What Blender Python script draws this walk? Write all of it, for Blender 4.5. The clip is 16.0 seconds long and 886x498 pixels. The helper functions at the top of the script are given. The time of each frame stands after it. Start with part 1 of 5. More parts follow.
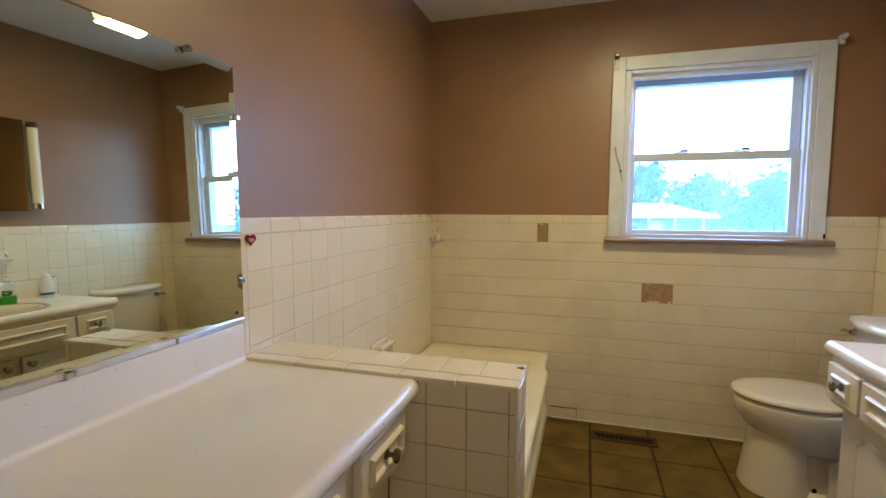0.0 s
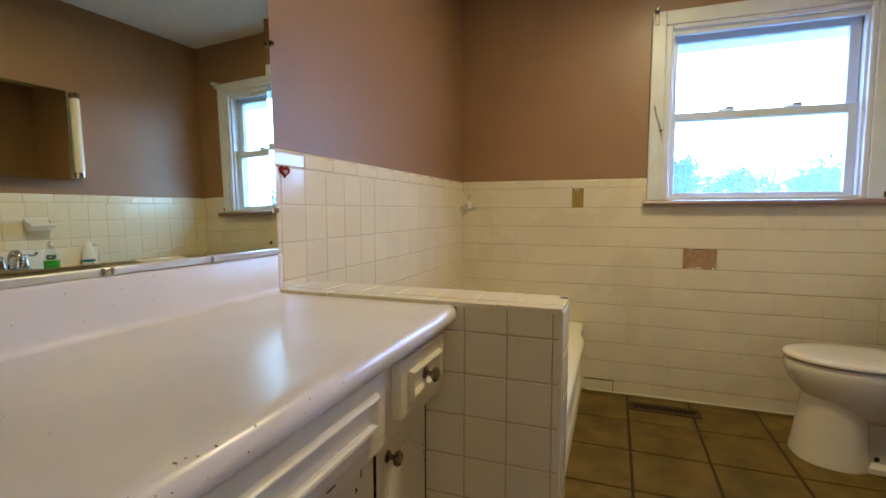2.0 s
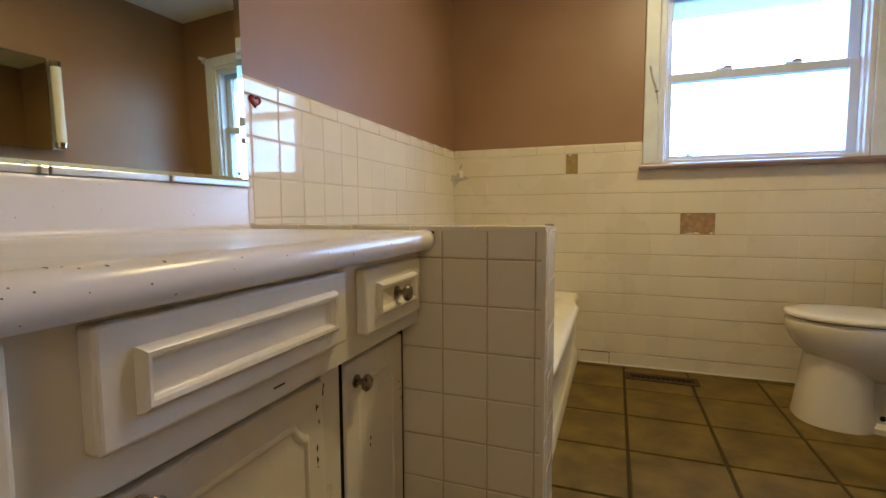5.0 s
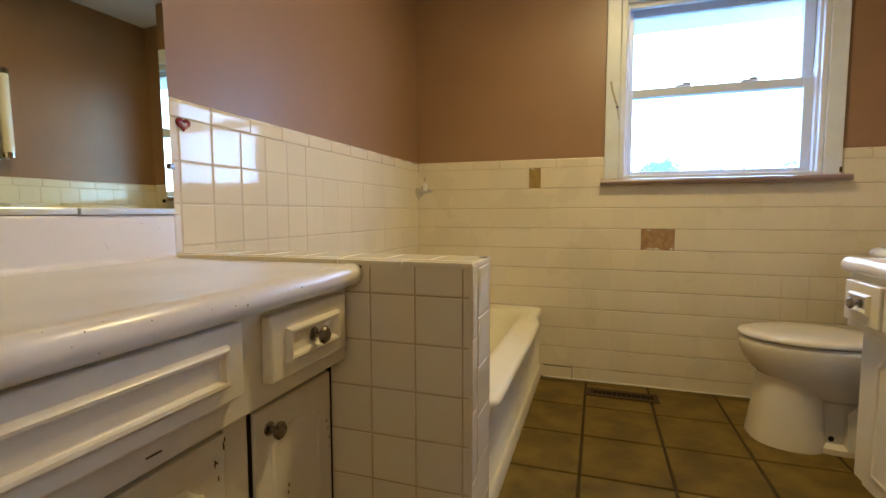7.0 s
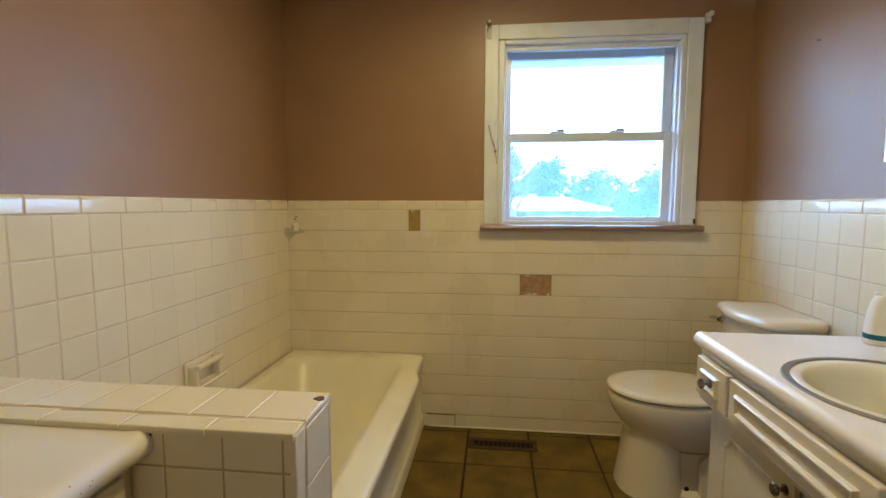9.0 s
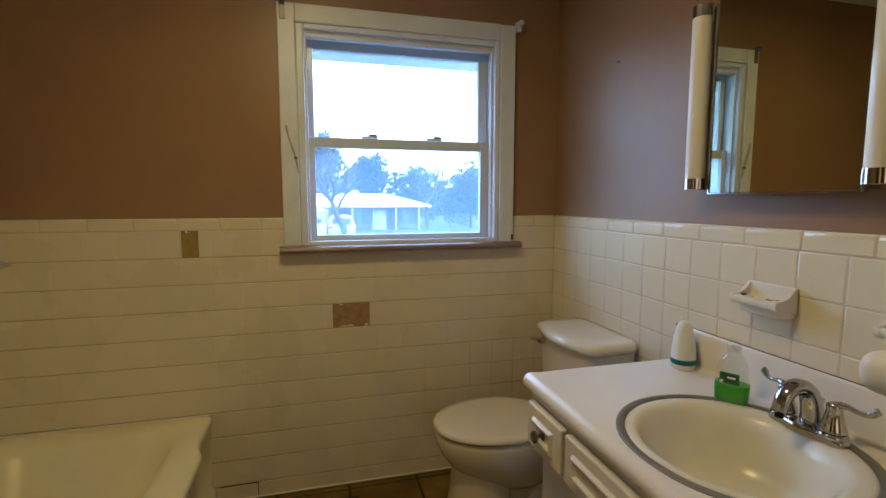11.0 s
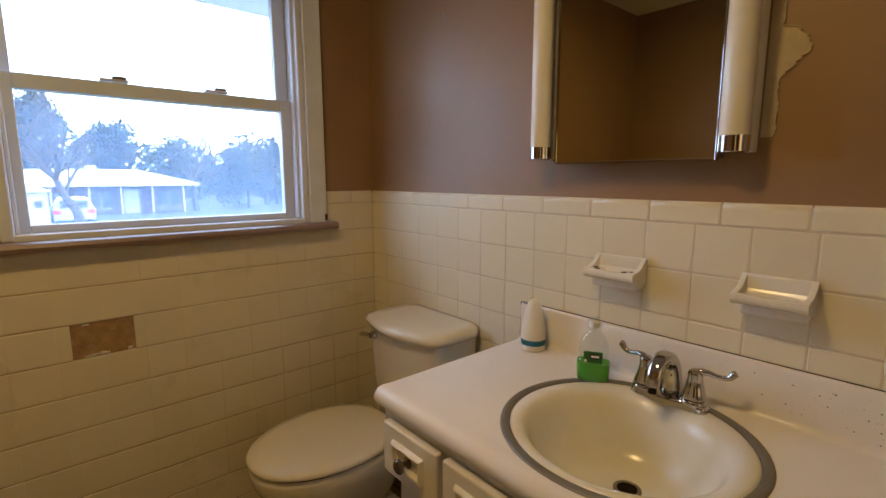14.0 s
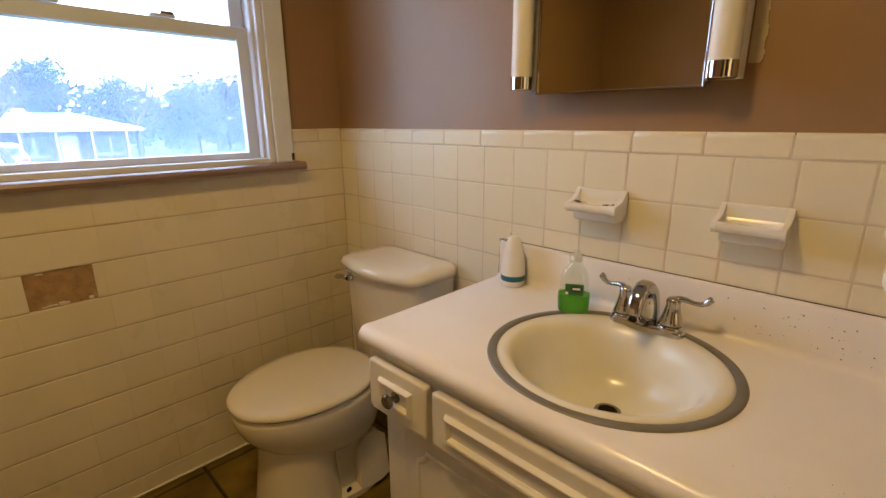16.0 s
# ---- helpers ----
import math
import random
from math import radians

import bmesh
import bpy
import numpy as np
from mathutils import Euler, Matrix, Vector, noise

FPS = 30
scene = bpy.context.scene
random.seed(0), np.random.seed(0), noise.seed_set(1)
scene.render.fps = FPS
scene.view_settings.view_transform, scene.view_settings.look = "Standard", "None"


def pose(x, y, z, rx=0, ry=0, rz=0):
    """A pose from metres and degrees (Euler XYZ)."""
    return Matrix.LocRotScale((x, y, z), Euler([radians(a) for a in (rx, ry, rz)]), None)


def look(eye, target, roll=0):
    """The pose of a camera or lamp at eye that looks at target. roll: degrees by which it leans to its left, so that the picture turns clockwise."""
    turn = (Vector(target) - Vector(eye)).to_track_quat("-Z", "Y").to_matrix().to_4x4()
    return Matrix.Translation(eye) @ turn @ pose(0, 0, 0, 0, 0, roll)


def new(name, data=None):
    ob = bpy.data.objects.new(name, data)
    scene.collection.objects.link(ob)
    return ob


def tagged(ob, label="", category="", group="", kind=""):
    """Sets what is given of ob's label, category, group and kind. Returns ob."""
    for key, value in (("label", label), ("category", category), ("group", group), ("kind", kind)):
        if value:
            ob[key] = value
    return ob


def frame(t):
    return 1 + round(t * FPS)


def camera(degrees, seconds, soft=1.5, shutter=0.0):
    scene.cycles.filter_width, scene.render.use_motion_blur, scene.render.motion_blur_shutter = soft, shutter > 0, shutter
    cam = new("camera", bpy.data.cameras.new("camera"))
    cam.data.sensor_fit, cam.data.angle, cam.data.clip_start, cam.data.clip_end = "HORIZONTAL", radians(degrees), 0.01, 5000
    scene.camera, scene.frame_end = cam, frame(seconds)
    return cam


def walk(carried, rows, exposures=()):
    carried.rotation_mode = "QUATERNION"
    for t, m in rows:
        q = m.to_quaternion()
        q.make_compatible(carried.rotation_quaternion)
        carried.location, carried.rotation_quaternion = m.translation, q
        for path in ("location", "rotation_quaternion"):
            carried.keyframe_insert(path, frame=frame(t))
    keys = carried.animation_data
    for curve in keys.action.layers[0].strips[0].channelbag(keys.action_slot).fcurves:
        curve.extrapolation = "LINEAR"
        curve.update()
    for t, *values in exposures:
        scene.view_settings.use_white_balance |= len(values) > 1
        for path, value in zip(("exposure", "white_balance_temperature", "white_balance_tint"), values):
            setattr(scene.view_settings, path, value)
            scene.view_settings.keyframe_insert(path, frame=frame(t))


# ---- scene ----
cam = camera(86.8, 16.0)
PATH = [
    (0, (0.021, 0.01, 1.225), (-0.559, 1.917, 1.063), 0.2),
    (0.5, (0.005, 0.015, 1.172), (-0.604, 1.913, 1.008), 0.1),
    (1, (-0.008, 0.024, 1.124), (-0.66, 1.908, 0.961), 0.0),
    (1.5, (-0.015, 0.029, 1.077), (-0.693, 1.904, 0.914), -0.0),
    (2, (-0.018, 0.031, 1.031), (-0.703, 1.903, 0.867), -0.0),
    (2.5, (-0.015, 0.037, 0.982), (-0.704, 1.907, 0.817), -0.1),
    (3, (-0.005, 0.044, 0.933), (-0.698, 1.913, 0.77), -0.2),
    (3.5, (-0.003, 0.057, 0.889), (-0.696, 1.926, 0.726), -0.1),
    (4, (-0.007, 0.074, 0.847), (-0.698, 1.944, 0.686), -0.2),
    (6.5, (0.088, 0.158, 0.844), (-0.585, 2.035, 0.688), -0.3),
    (7, (0.116, 0.183, 0.914), (-0.510, 2.076, 0.760), -0.1),
    (7.5, (0.138, 0.219, 0.999), (-0.423, 2.132, 0.839), 0.0),
    (8, (0.153, 0.274, 1.069), (-0.322, 2.209, 0.899), 0.1),
    (8.5, (0.174, 0.329, 1.130), (-0.191, 2.288, 0.951), 0.1),
    (9, (0.197, 0.394, 1.179), (-0.022, 2.374, 0.994), 0.1),
    (9.5, (0.222, 0.487, 1.222), (0.183, 2.477, 1.024), 0.1),
    (12, (0.288, 0.891, 1.276), (1.139, 2.688, 1.064), 0.0),
    (12.5, (0.286, 0.957, 1.271), (1.29, 2.673, 1.05), 0.1),
    (13, (0.286, 1.007, 1.267), (1.416, 2.641, 1.034), 0.1),
    (13.5, (0.291, 1.047, 1.264), (1.521, 2.602, 1.002), 0.0),
    (14, (0.29, 1.074, 1.255), (1.584, 2.57, 0.956), -0.1),
    (14.5, (0.285, 1.095, 1.248), (1.618, 2.544, 0.895), -0.2),
    (15, (0.28, 1.109, 1.243), (1.634, 2.521, 0.827), -0.3),
    (15.5, (0.279, 1.116, 1.237), (1.644, 2.499, 0.762), -0.4),
    (16, (0.275, 1.119, 1.229), (1.646, 2.477, 0.702), -0.4),
]
EXPOSURES = [(0.0, 0.20, 4420, 9), (4.0, 0.25, 4450, 10), (7.0, 0.26, 4760, 8), (9.5, -0.07, 4640, 3), (12.0, -0.87, 5080, 8), (13.5, -0.83, 5600, 12), (15.0, -0.50, 5900, 15), (16.0, -0.31, 5950, 13)]
walk(cam, [(t, look(eye, target, roll)) for t, eye, target, roll in PATH], EXPOSURES)

# ---- world, sun and lamps ----
world = bpy.data.worlds.new("overcast_sky")
scene.world = world
world.use_nodes = True
wn, wl = world.node_tree.nodes, world.node_tree.links
sky = wn.new("ShaderNodeTexSky")
sky.sky_type, sky.sun_disc = "NISHITA", False
sky.sun_elevation, sky.sun_rotation = radians(38), radians(150)
sky.air_density, sky.dust_density, sky.ozone_density = 1.0, 3.0, 1.0
veil = wn.new("ShaderNodeMix")
veil.data_type = "RGBA"
veil.inputs[0].default_value = 0.55
veil.inputs[7].default_value = (86.0, 97.0, 116.0, 1)
wl.new(sky.outputs[0], veil.inputs[6])
wl.new(veil.outputs[2], wn["Background"].inputs[0])
wn["Background"].inputs[1].default_value = 0.20

sun = new("sun", bpy.data.lights.new("sun", "SUN"))
sun.data.energy, sun.data.angle, sun.data.color = 1.2, radians(14), (1, 0.96, 0.9)
sun.matrix_world = look((0, 0, 0), (0.39, 0.68, -0.62))

ceiling_glow = new("ceiling_glow", bpy.data.lights.new("ceiling_glow", "AREA"))
ceiling_glow.data.shape, ceiling_glow.data.size = "DISK", 0.22
ceiling_glow.data.energy, ceiling_glow.data.color = 19.0, (1.0, 0.63, 0.20)
ceiling_glow.matrix_world = look((0.24, 1.70, 2.27), (0.24, 1.71, 0.0))

# Added fill lamp in an unseen opening, brightening the south-facing fronts.
doorway_fill = new("doorway_fill", bpy.data.lights.new("doorway_fill", "AREA"))
doorway_fill.data.shape, doorway_fill.data.size, doorway_fill.data.size_y = "RECTANGLE", 0.76, 1.05
doorway_fill.data.energy, doorway_fill.data.color = 5.2, (1.0, 0.60, 0.22)
doorway_fill.matrix_world = look((0.39, -0.92, 1.46), (0.39, 2.0, 1.30))


# ---- materials ----
def material(name, base, rough=0.5, metal=0.0, vary=0.06, scale=6.0, bump=0.0, bump_scale=60.0, coat=0.0, spread=0.0, dark=None, dark_amount=0.0, dark_scale=3.0, spec=0.5, rough_spread=0.2):
    m = bpy.data.materials.new(name)
    m.use_nodes = True
    n, l = m.node_tree.nodes, m.node_tree.links
    b = n["Principled BSDF"]
    b.inputs["Roughness"].default_value, b.inputs["Metallic"].default_value = rough, metal
    b.inputs["Coat Weight"].default_value = coat
    b.inputs["Coat Roughness"].default_value = 0.08
    b.inputs["Specular IOR Level"].default_value = spec
    tc = n.new("ShaderNodeTexCoord")
    geo = n.new("ShaderNodeNewGeometry")
    info = n.new("ShaderNodeObjectInfo")
    big = n.new("ShaderNodeTexNoise")
    big.inputs["Scale"].default_value, big.inputs["Detail"].default_value = scale, 6
    l.new(geo.outputs["Position"], big.inputs["Vector"])
    fine = n.new("ShaderNodeTexNoise")
    fine.inputs["Scale"].default_value, fine.inputs["Detail"].default_value = bump_scale, 4
    l.new(geo.outputs["Position"], fine.inputs["Vector"])
    hsv = n.new("ShaderNodeHueSaturation")
    hsv.inputs["Color"].default_value = (*base, 1)
    rng = n.new("ShaderNodeMapRange")
    rng.inputs["To Min"].default_value, rng.inputs["To Max"].default_value = 1 - vary, 1 + vary
    rng.inputs["From Min"].default_value, rng.inputs["From Max"].default_value = 0.3, 0.7
    l.new(big.outputs["Fac"], rng.inputs["Value"])
    value = rng.outputs[0]
    if spread:
        r2 = n.new("ShaderNodeMapRange")
        r2.inputs["To Min"].default_value, r2.inputs["To Max"].default_value = 1 - spread, 1 + spread
        l.new(info.outputs["Random"], r2.inputs["Value"])
        mul = n.new("ShaderNodeMath")
        mul.operation = "MULTIPLY"
        l.new(value, mul.inputs[0])
        l.new(r2.outputs[0], mul.inputs[1])
        value = mul.outputs[0]
    l.new(value, hsv.inputs["Value"])
    colour = hsv.outputs[0]
    if dark:
        spots = n.new("ShaderNodeTexNoise")
        spots.inputs["Scale"].default_value, spots.inputs["Detail"].default_value = dark_scale, 8
        l.new(geo.outputs["Position"], spots.inputs["Vector"])
        ramp = n.new("ShaderNodeMapRange")
        ramp.inputs["From Min"].default_value, ramp.inputs["From Max"].default_value = 0.5, 0.72
        ramp.inputs["To Max"].default_value = dark_amount
        l.new(spots.outputs["Fac"], ramp.inputs["Value"])
        mix = n.new("ShaderNodeMix")
        mix.data_type = "RGBA"
        mix.inputs[7].default_value = (*dark, 1)
        l.new(ramp.outputs[0], mix.inputs[0])
        l.new(colour, mix.inputs[6])
        colour = mix.outputs[2]
    l.new(colour, b.inputs["Base Color"])
    r3 = n.new("ShaderNodeMapRange")
    r3.inputs["To Min"].default_value, r3.inputs["To Max"].default_value = max(0.02, rough * (1 - rough_spread)), min(1, rough * (1 + rough_spread))
    l.new(big.outputs["Fac"], r3.inputs["Value"])
    l.new(r3.outputs[0], b.inputs["Roughness"])
    if bump:
        bp = n.new("ShaderNodeBump")
        bp.inputs["Strength"].default_value, bp.inputs["Distance"].default_value = bump, 0.002
        l.new(fine.outputs["Fac"], bp.inputs["Height"])
        l.new(bp.outputs[0], b.inputs["Normal"])
    return m


PAINT = material("mauve_brown_wall_paint", (0.285, 0.172, 0.086), 0.42, spec=0.5, vary=0.06, scale=3.5, bump=0.30, bump_scale=38, rough_spread=0.35)
CEILING = material("ceiling_paint", (0.74, 0.71, 0.65), 0.8, vary=0.03, bump=0.3, bump_scale=90)
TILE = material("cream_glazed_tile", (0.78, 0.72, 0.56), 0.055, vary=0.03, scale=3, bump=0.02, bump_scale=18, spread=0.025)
# Duller glaze for the window wall, its weaker light darkened into the colour.
DULL_SHADED_TILE = material("cream_dull_shaded_tile", (0.69, 0.625, 0.475), 0.28, vary=0.025, scale=3, bump=0.03, bump_scale=18, spread=0.02, spec=0.4)
GROUT = material("aged_grout", (0.63, 0.555, 0.43), 0.7, vary=0.10, scale=9, bump=0.3, bump_scale=300, dark=(0.46, 0.37, 0.24), dark_amount=0.4, dark_scale=4)
# Brown for the shade painted into the window wall's level joints.
JOINT_SHADE = material("level_joint_shade", (0.34, 0.255, 0.15), 0.9, vary=0.3, scale=6)
CAULK = material("white_caulk", (0.72, 0.68, 0.58), 0.5, vary=0.1, scale=20)
OLD_GROUT = material("brown_stained_grout", (0.56, 0.455, 0.31), 0.85, vary=0.15, scale=14, bump=0.3, bump_scale=300, dark=(0.26, 0.19, 0.11), dark_amount=0.5, dark_scale=6)
TOILET = material("cream_toilet_porcelain", (0.71, 0.655, 0.53), 0.09, vary=0.02, scale=4, coat=0.3)
FLOOR_TILE = material("tan_stone_floor_tile", (0.146, 0.099, 0.016), 0.6, spec=0.12, vary=0.36, scale=7, bump=0.5, bump_scale=40, spread=0.10, dark=(0.090, 0.054, 0.012), dark_amount=0.5, dark_scale=9)
FLOOR_GROUT = material("brown_floor_grout", (0.060, 0.042, 0.016), 0.95, spec=0.08, vary=0.2, scale=20, bump=0.5, bump_scale=250)
LAMINATE = material("white_laminate", (0.82, 0.79, 0.765), 0.25, vary=0.025, scale=5, bump=0.05, bump_scale=200, dark=(0.62, 0.56, 0.46), dark_amount=0.25, dark_scale=2.2)
CABINET = material("worn_cream_cabinet_paint", (0.74, 0.695, 0.575), 0.30, vary=0.05, scale=6, bump=0.28, bump_scale=38, dark=(0.55, 0.47, 0.34), dark_amount=0.35, dark_scale=4)
# Dark wood under chipped paint; also shade painted into slits and small holes.
CHIP_AND_SHADE = material("dark_wood_and_gap_shade", (0.07, 0.045, 0.028), 0.7, vary=0.2, scale=40)
FLECK = material("laminate_chip", (0.22, 0.19, 0.16), 0.7, vary=0.2, scale=60)
# Near-black shade painted into gaps and holes; also mirror backing and desilvering.
GAP_SHADE_AND_BLACK = material("gap_shade_and_black", (0.02, 0.014, 0.01), 0.9, spec=0.05)
PORCELAIN = material("white_porcelain", (0.80, 0.78, 0.71), 0.22, vary=0.02, scale=4)
TUB = material("old_enamel", (0.78, 0.73, 0.53), 0.34, vary=0.05, scale=4, dark=(0.60, 0.50, 0.30), dark_amount=0.35, dark_scale=3)
BOWL = material("stained_basin_enamel", (0.78, 0.755, 0.66), 0.22, vary=0.04, scale=6, dark=(0.62, 0.55, 0.36), dark_amount=0.4, dark_scale=4)
CHROME = material("chrome", (0.52, 0.515, 0.51), 0.09, 1.0, vary=0.04, scale=20)
ALUMINIUM = material("dull_aluminium", (0.70, 0.70, 0.68), 0.30, 0.85, vary=0.08, scale=14)
STEEL = material("dull_sink_ring_steel", (0.19, 0.18, 0.165), 0.5, 0.3, vary=0.12, scale=15)
BRONZE = material("worn_nickel_knob", (0.27, 0.235, 0.19), 0.28, 1.0, vary=0.25, scale=60)
# Both window whites have the blue of the window's glare mixed in.
WINDOW_PAINT = material("old_white_window_paint", (0.67, 0.715, 0.79), 0.36, vary=0.05, scale=9, bump=0.35, bump_scale=70, dark=(0.52, 0.46, 0.38), dark_amount=0.28, dark_scale=7)
VINYL = material("white_window_sash", (0.60, 0.67, 0.78), 0.30, vary=0.03)
SILL_PAINT = material("mauve_brown_sill_paint", (0.25, 0.178, 0.155), 0.35, vary=0.1, scale=12, bump=0.3, bump_scale=60)
PLASTER = material("bare_tan_plaster", (0.34, 0.215, 0.105), 0.9, vary=0.25, scale=35, bump=0.8, bump_scale=150, dark=(0.55, 0.47, 0.36), dark_amount=0.7, dark_scale=28)
OLD_GLUE = material("ochre_tile_glue", (0.30, 0.215, 0.060), 0.85, vary=0.2, scale=30, bump=0.6, bump_scale=120)
PRIMER = material("peeled_old_paint", (0.50, 0.42, 0.28), 0.6, vary=0.12, scale=30, bump=0.6, bump_scale=60)
OPAL = material("opal_lamp_plastic", (0.80, 0.77, 0.70), 0.25, vary=0.02)
WHITE_PLASTIC = material("white_plastic", (0.80, 0.79, 0.76), 0.3, vary=0.02)
BLUE_BAND = material("teal_band", (0.01, 0.13, 0.22), 0.35)
RED = material("red_enamel", (0.20, 0.012, 0.025), 0.12, vary=0.1, scale=90)
PALE_PINK = material("pale_enamel", (0.45, 0.33, 0.36), 0.15)
RUST = material("rusty_register", (0.070, 0.046, 0.020), 0.85, 0.0, vary=0.3, scale=40, spec=0.15)
RESIDUE = material("grey_adhesive", (0.45, 0.42, 0.38), 0.7, vary=0.2, scale=40, bump=0.5, bump_scale=120)
LABEL = material("green_label", (0.02, 0.14, 0.03), 0.4, vary=0.1, scale=80)
LABEL_WHITE = material("white_print", (0.8, 0.8, 0.8), 0.5)
DARK_STEEL = material("window_hardware", (0.20, 0.19, 0.18), 0.4, 0.7, vary=0.15, scale=50)
GRASS = material("winter_grass", (0.045, 0.052, 0.026), 0.95, vary=0.3, scale=0.5)
ASPHALT = material("asphalt", (0.07, 0.07, 0.075), 0.9, vary=0.15, scale=1.0)
BRICK = material("red_brown_brick", (0.075, 0.048, 0.042), 0.85, vary=0.2, scale=6)
ROOF = material("pale_metal_roof", (0.62, 0.63, 0.66), 0.5, vary=0.05, scale=1)
SIDING = material("white_siding", (0.42, 0.42, 0.42), 0.7, vary=0.05)
DARK_GLASS = material("dark_window_glass", (0.05, 0.06, 0.07), 0.1)
BARK = material("grey_bark", (0.075, 0.062, 0.052), 0.95, vary=0.2, scale=5)
NEEDLES = material("evergreen_foliage", (0.040, 0.052, 0.040), 0.9, vary=0.35, scale=1.5)
SHRUB = material("olive_shrub_foliage", (0.055, 0.065, 0.040), 0.9, vary=0.35, scale=1.5)
CAR_PAINT = material("silver_car_paint", (0.42, 0.43, 0.45), 0.2, vary=0.02, coat=0.5)
CAR_RED = material("red_tail_lamp", (0.5, 0.03, 0.03), 0.2)
RUBBER = material("black_rubber", (0.02, 0.02, 0.02), 0.8)
SOFFIT = material("painted_soffit", (0.55, 0.60, 0.64), 0.7, vary=0.04)
DOOR_PAINT = material("white_door_paint", (0.72, 0.70, 0.66), 0.4, vary=0.03)
CORD = material("black_cord", (0.02, 0.02, 0.02), 0.5)


def glass_material(name, colour, rough=0.0, glare=0.0, plain=0.0):
    m = bpy.data.materials.new(name)
    m.use_nodes = True
    n, l = m.node_tree.nodes, m.node_tree.links
    out = n["Material Output"]
    n.remove(n["Principled BSDF"])
    clear = n.new("ShaderNodeBsdfTransparent")
    clear.inputs[0].default_value = (*colour, 1)
    gloss = n.new("ShaderNodeBsdfGlossy")
    gloss.inputs["Roughness"].default_value = 0.02 + rough
    fres = n.new("ShaderNodeFresnel")
    fres.inputs[0].default_value = 1.45
    mix = n.new("ShaderNodeMixShader")
    if plain:
        mix.inputs[0].default_value = plain
    else:
        l.new(fres.outputs[0], mix.inputs[0])
    l.new(clear.outputs[0], mix.inputs[1])
    l.new(gloss.outputs[0], mix.inputs[2])
    last = mix
    if glare:
        # Bluish translucent layer: glare haze put into the glass itself.
        haze = n.new("ShaderNodeBsdfTranslucent")
        haze.inputs[0].default_value = (0.45, 0.66, 1.0, 1)
        noise_tex = n.new("ShaderNodeTexNoise")
        noise_tex.inputs["Scale"].default_value = 5
        geo = n.new("ShaderNodeNewGeometry")
        l.new(geo.outputs["Position"], noise_tex.inputs["Vector"])
        r = n.new("ShaderNodeMapRange")
        r.inputs["To Min"].default_value, r.inputs["To Max"].default_value = glare * 0.7, glare * 1.3
        l.new(noise_tex.outputs["Fac"], r.inputs["Value"])
        last = n.new("ShaderNodeMixShader")
        l.new(r.outputs[0], last.inputs[0])
        l.new(mix.outputs[0], last.inputs[1])
        l.new(haze.outputs[0], last.inputs[2])
    l.new(last.outputs[0], out.inputs[0])
    return m


# Pane haze imitates the glare of the bright sky.
GLASS = glass_material("glare_hazed_window_glass", (0.96, 0.98, 0.98), glare=0.115, plain=0.012)
CLEAR = glass_material("clear_plastic", (0.95, 0.97, 0.95), plain=0.10)
GREEN_SOAP = bpy.data.materials.new("green_liquid_soap")
GREEN_SOAP.use_nodes = True
gs = GREEN_SOAP.node_tree.nodes["Principled BSDF"]
gs.inputs["Base Color"].default_value = (0.07, 0.52, 0.010, 1)
gs.inputs["Transmission Weight"].default_value = 0.35
gs.inputs["Roughness"].default_value = 0.08
gs.inputs["IOR"].default_value = 1.35
MIRROR = bpy.data.materials.new("mirror_silver")
MIRROR.use_nodes = True
mb = MIRROR.node_tree.nodes["Principled BSDF"]
mb.inputs["Base Color"].default_value = (0.66, 0.67, 0.50, 1)
mb.inputs["Metallic"].default_value, mb.inputs["Roughness"].default_value = 1.0, 0.015
LAMP_GLASS = bpy.data.materials.new("lit_lamp_glass")
LAMP_GLASS.use_nodes = True
lb = LAMP_GLASS.node_tree.nodes["Principled BSDF"]
lb.inputs["Base Color"].default_value = (0.8, 0.7, 0.5, 1)
lb.inputs["Emission Color"].default_value = (1.0, 0.63, 0.20, 1)
lb.inputs["Emission Strength"].default_value = 2.6


# ---- mesh helpers ----
def finish(name, bm, mat, parent=None, label="", smooth=None):
    mesh = bpy.data.meshes.new(name)
    bmesh.ops.recalc_face_normals(bm, faces=bm.faces)
    bm.to_mesh(mesh)
    bm.free()
    if smooth is not None:
        mesh.polygons.foreach_set("use_smooth", [True] * len(mesh.polygons))
        mesh.set_sharp_from_angle(angle=radians(smooth))
    mesh.materials.append(mat)
    ob = new(name, mesh)
    if parent:
        ob.parent = parent
        ob.matrix_parent_inverse = parent.matrix_basis.inverted()
    if label:
        ob["label"] = label
    return ob


def part(name, bm, mat, parent, label="", smooth=None):
    return finish(name, bm, mat, parent, label, smooth)


def thing(name, x=0.0, y=0.0, z=0.0, label="", category="", group="", kind=""):
    ob = new(name)
    ob.matrix_basis = pose(x, y, z)
    ob.empty_display_size = 0.05
    return tagged(ob, label, category, group, kind)


def rbox(x0, x1, y0, y1, z0, z1, b=0.002, seg=2, bm=None):
    own = bmesh.new()
    bmesh.ops.create_cube(own, size=1.0)
    for v in own.verts:
        v.co = Vector(((x0 + x1) / 2 + v.co.x * (x1 - x0), (y0 + y1) / 2 + v.co.y * (y1 - y0), (z0 + z1) / 2 + v.co.z * (z1 - z0)))
    if b > 0:
        bmesh.ops.bevel(own, geom=own.edges[:], offset=b, segments=seg, profile=0.5, affect="EDGES")
    if bm is None:
        return own
    return merged(bm, own)


def merged(bm, other):
    mesh = bpy.data.meshes.new("tmp")
    other.to_mesh(mesh)
    other.free()
    bm.from_mesh(mesh)
    bpy.data.meshes.remove(mesh)
    return bm


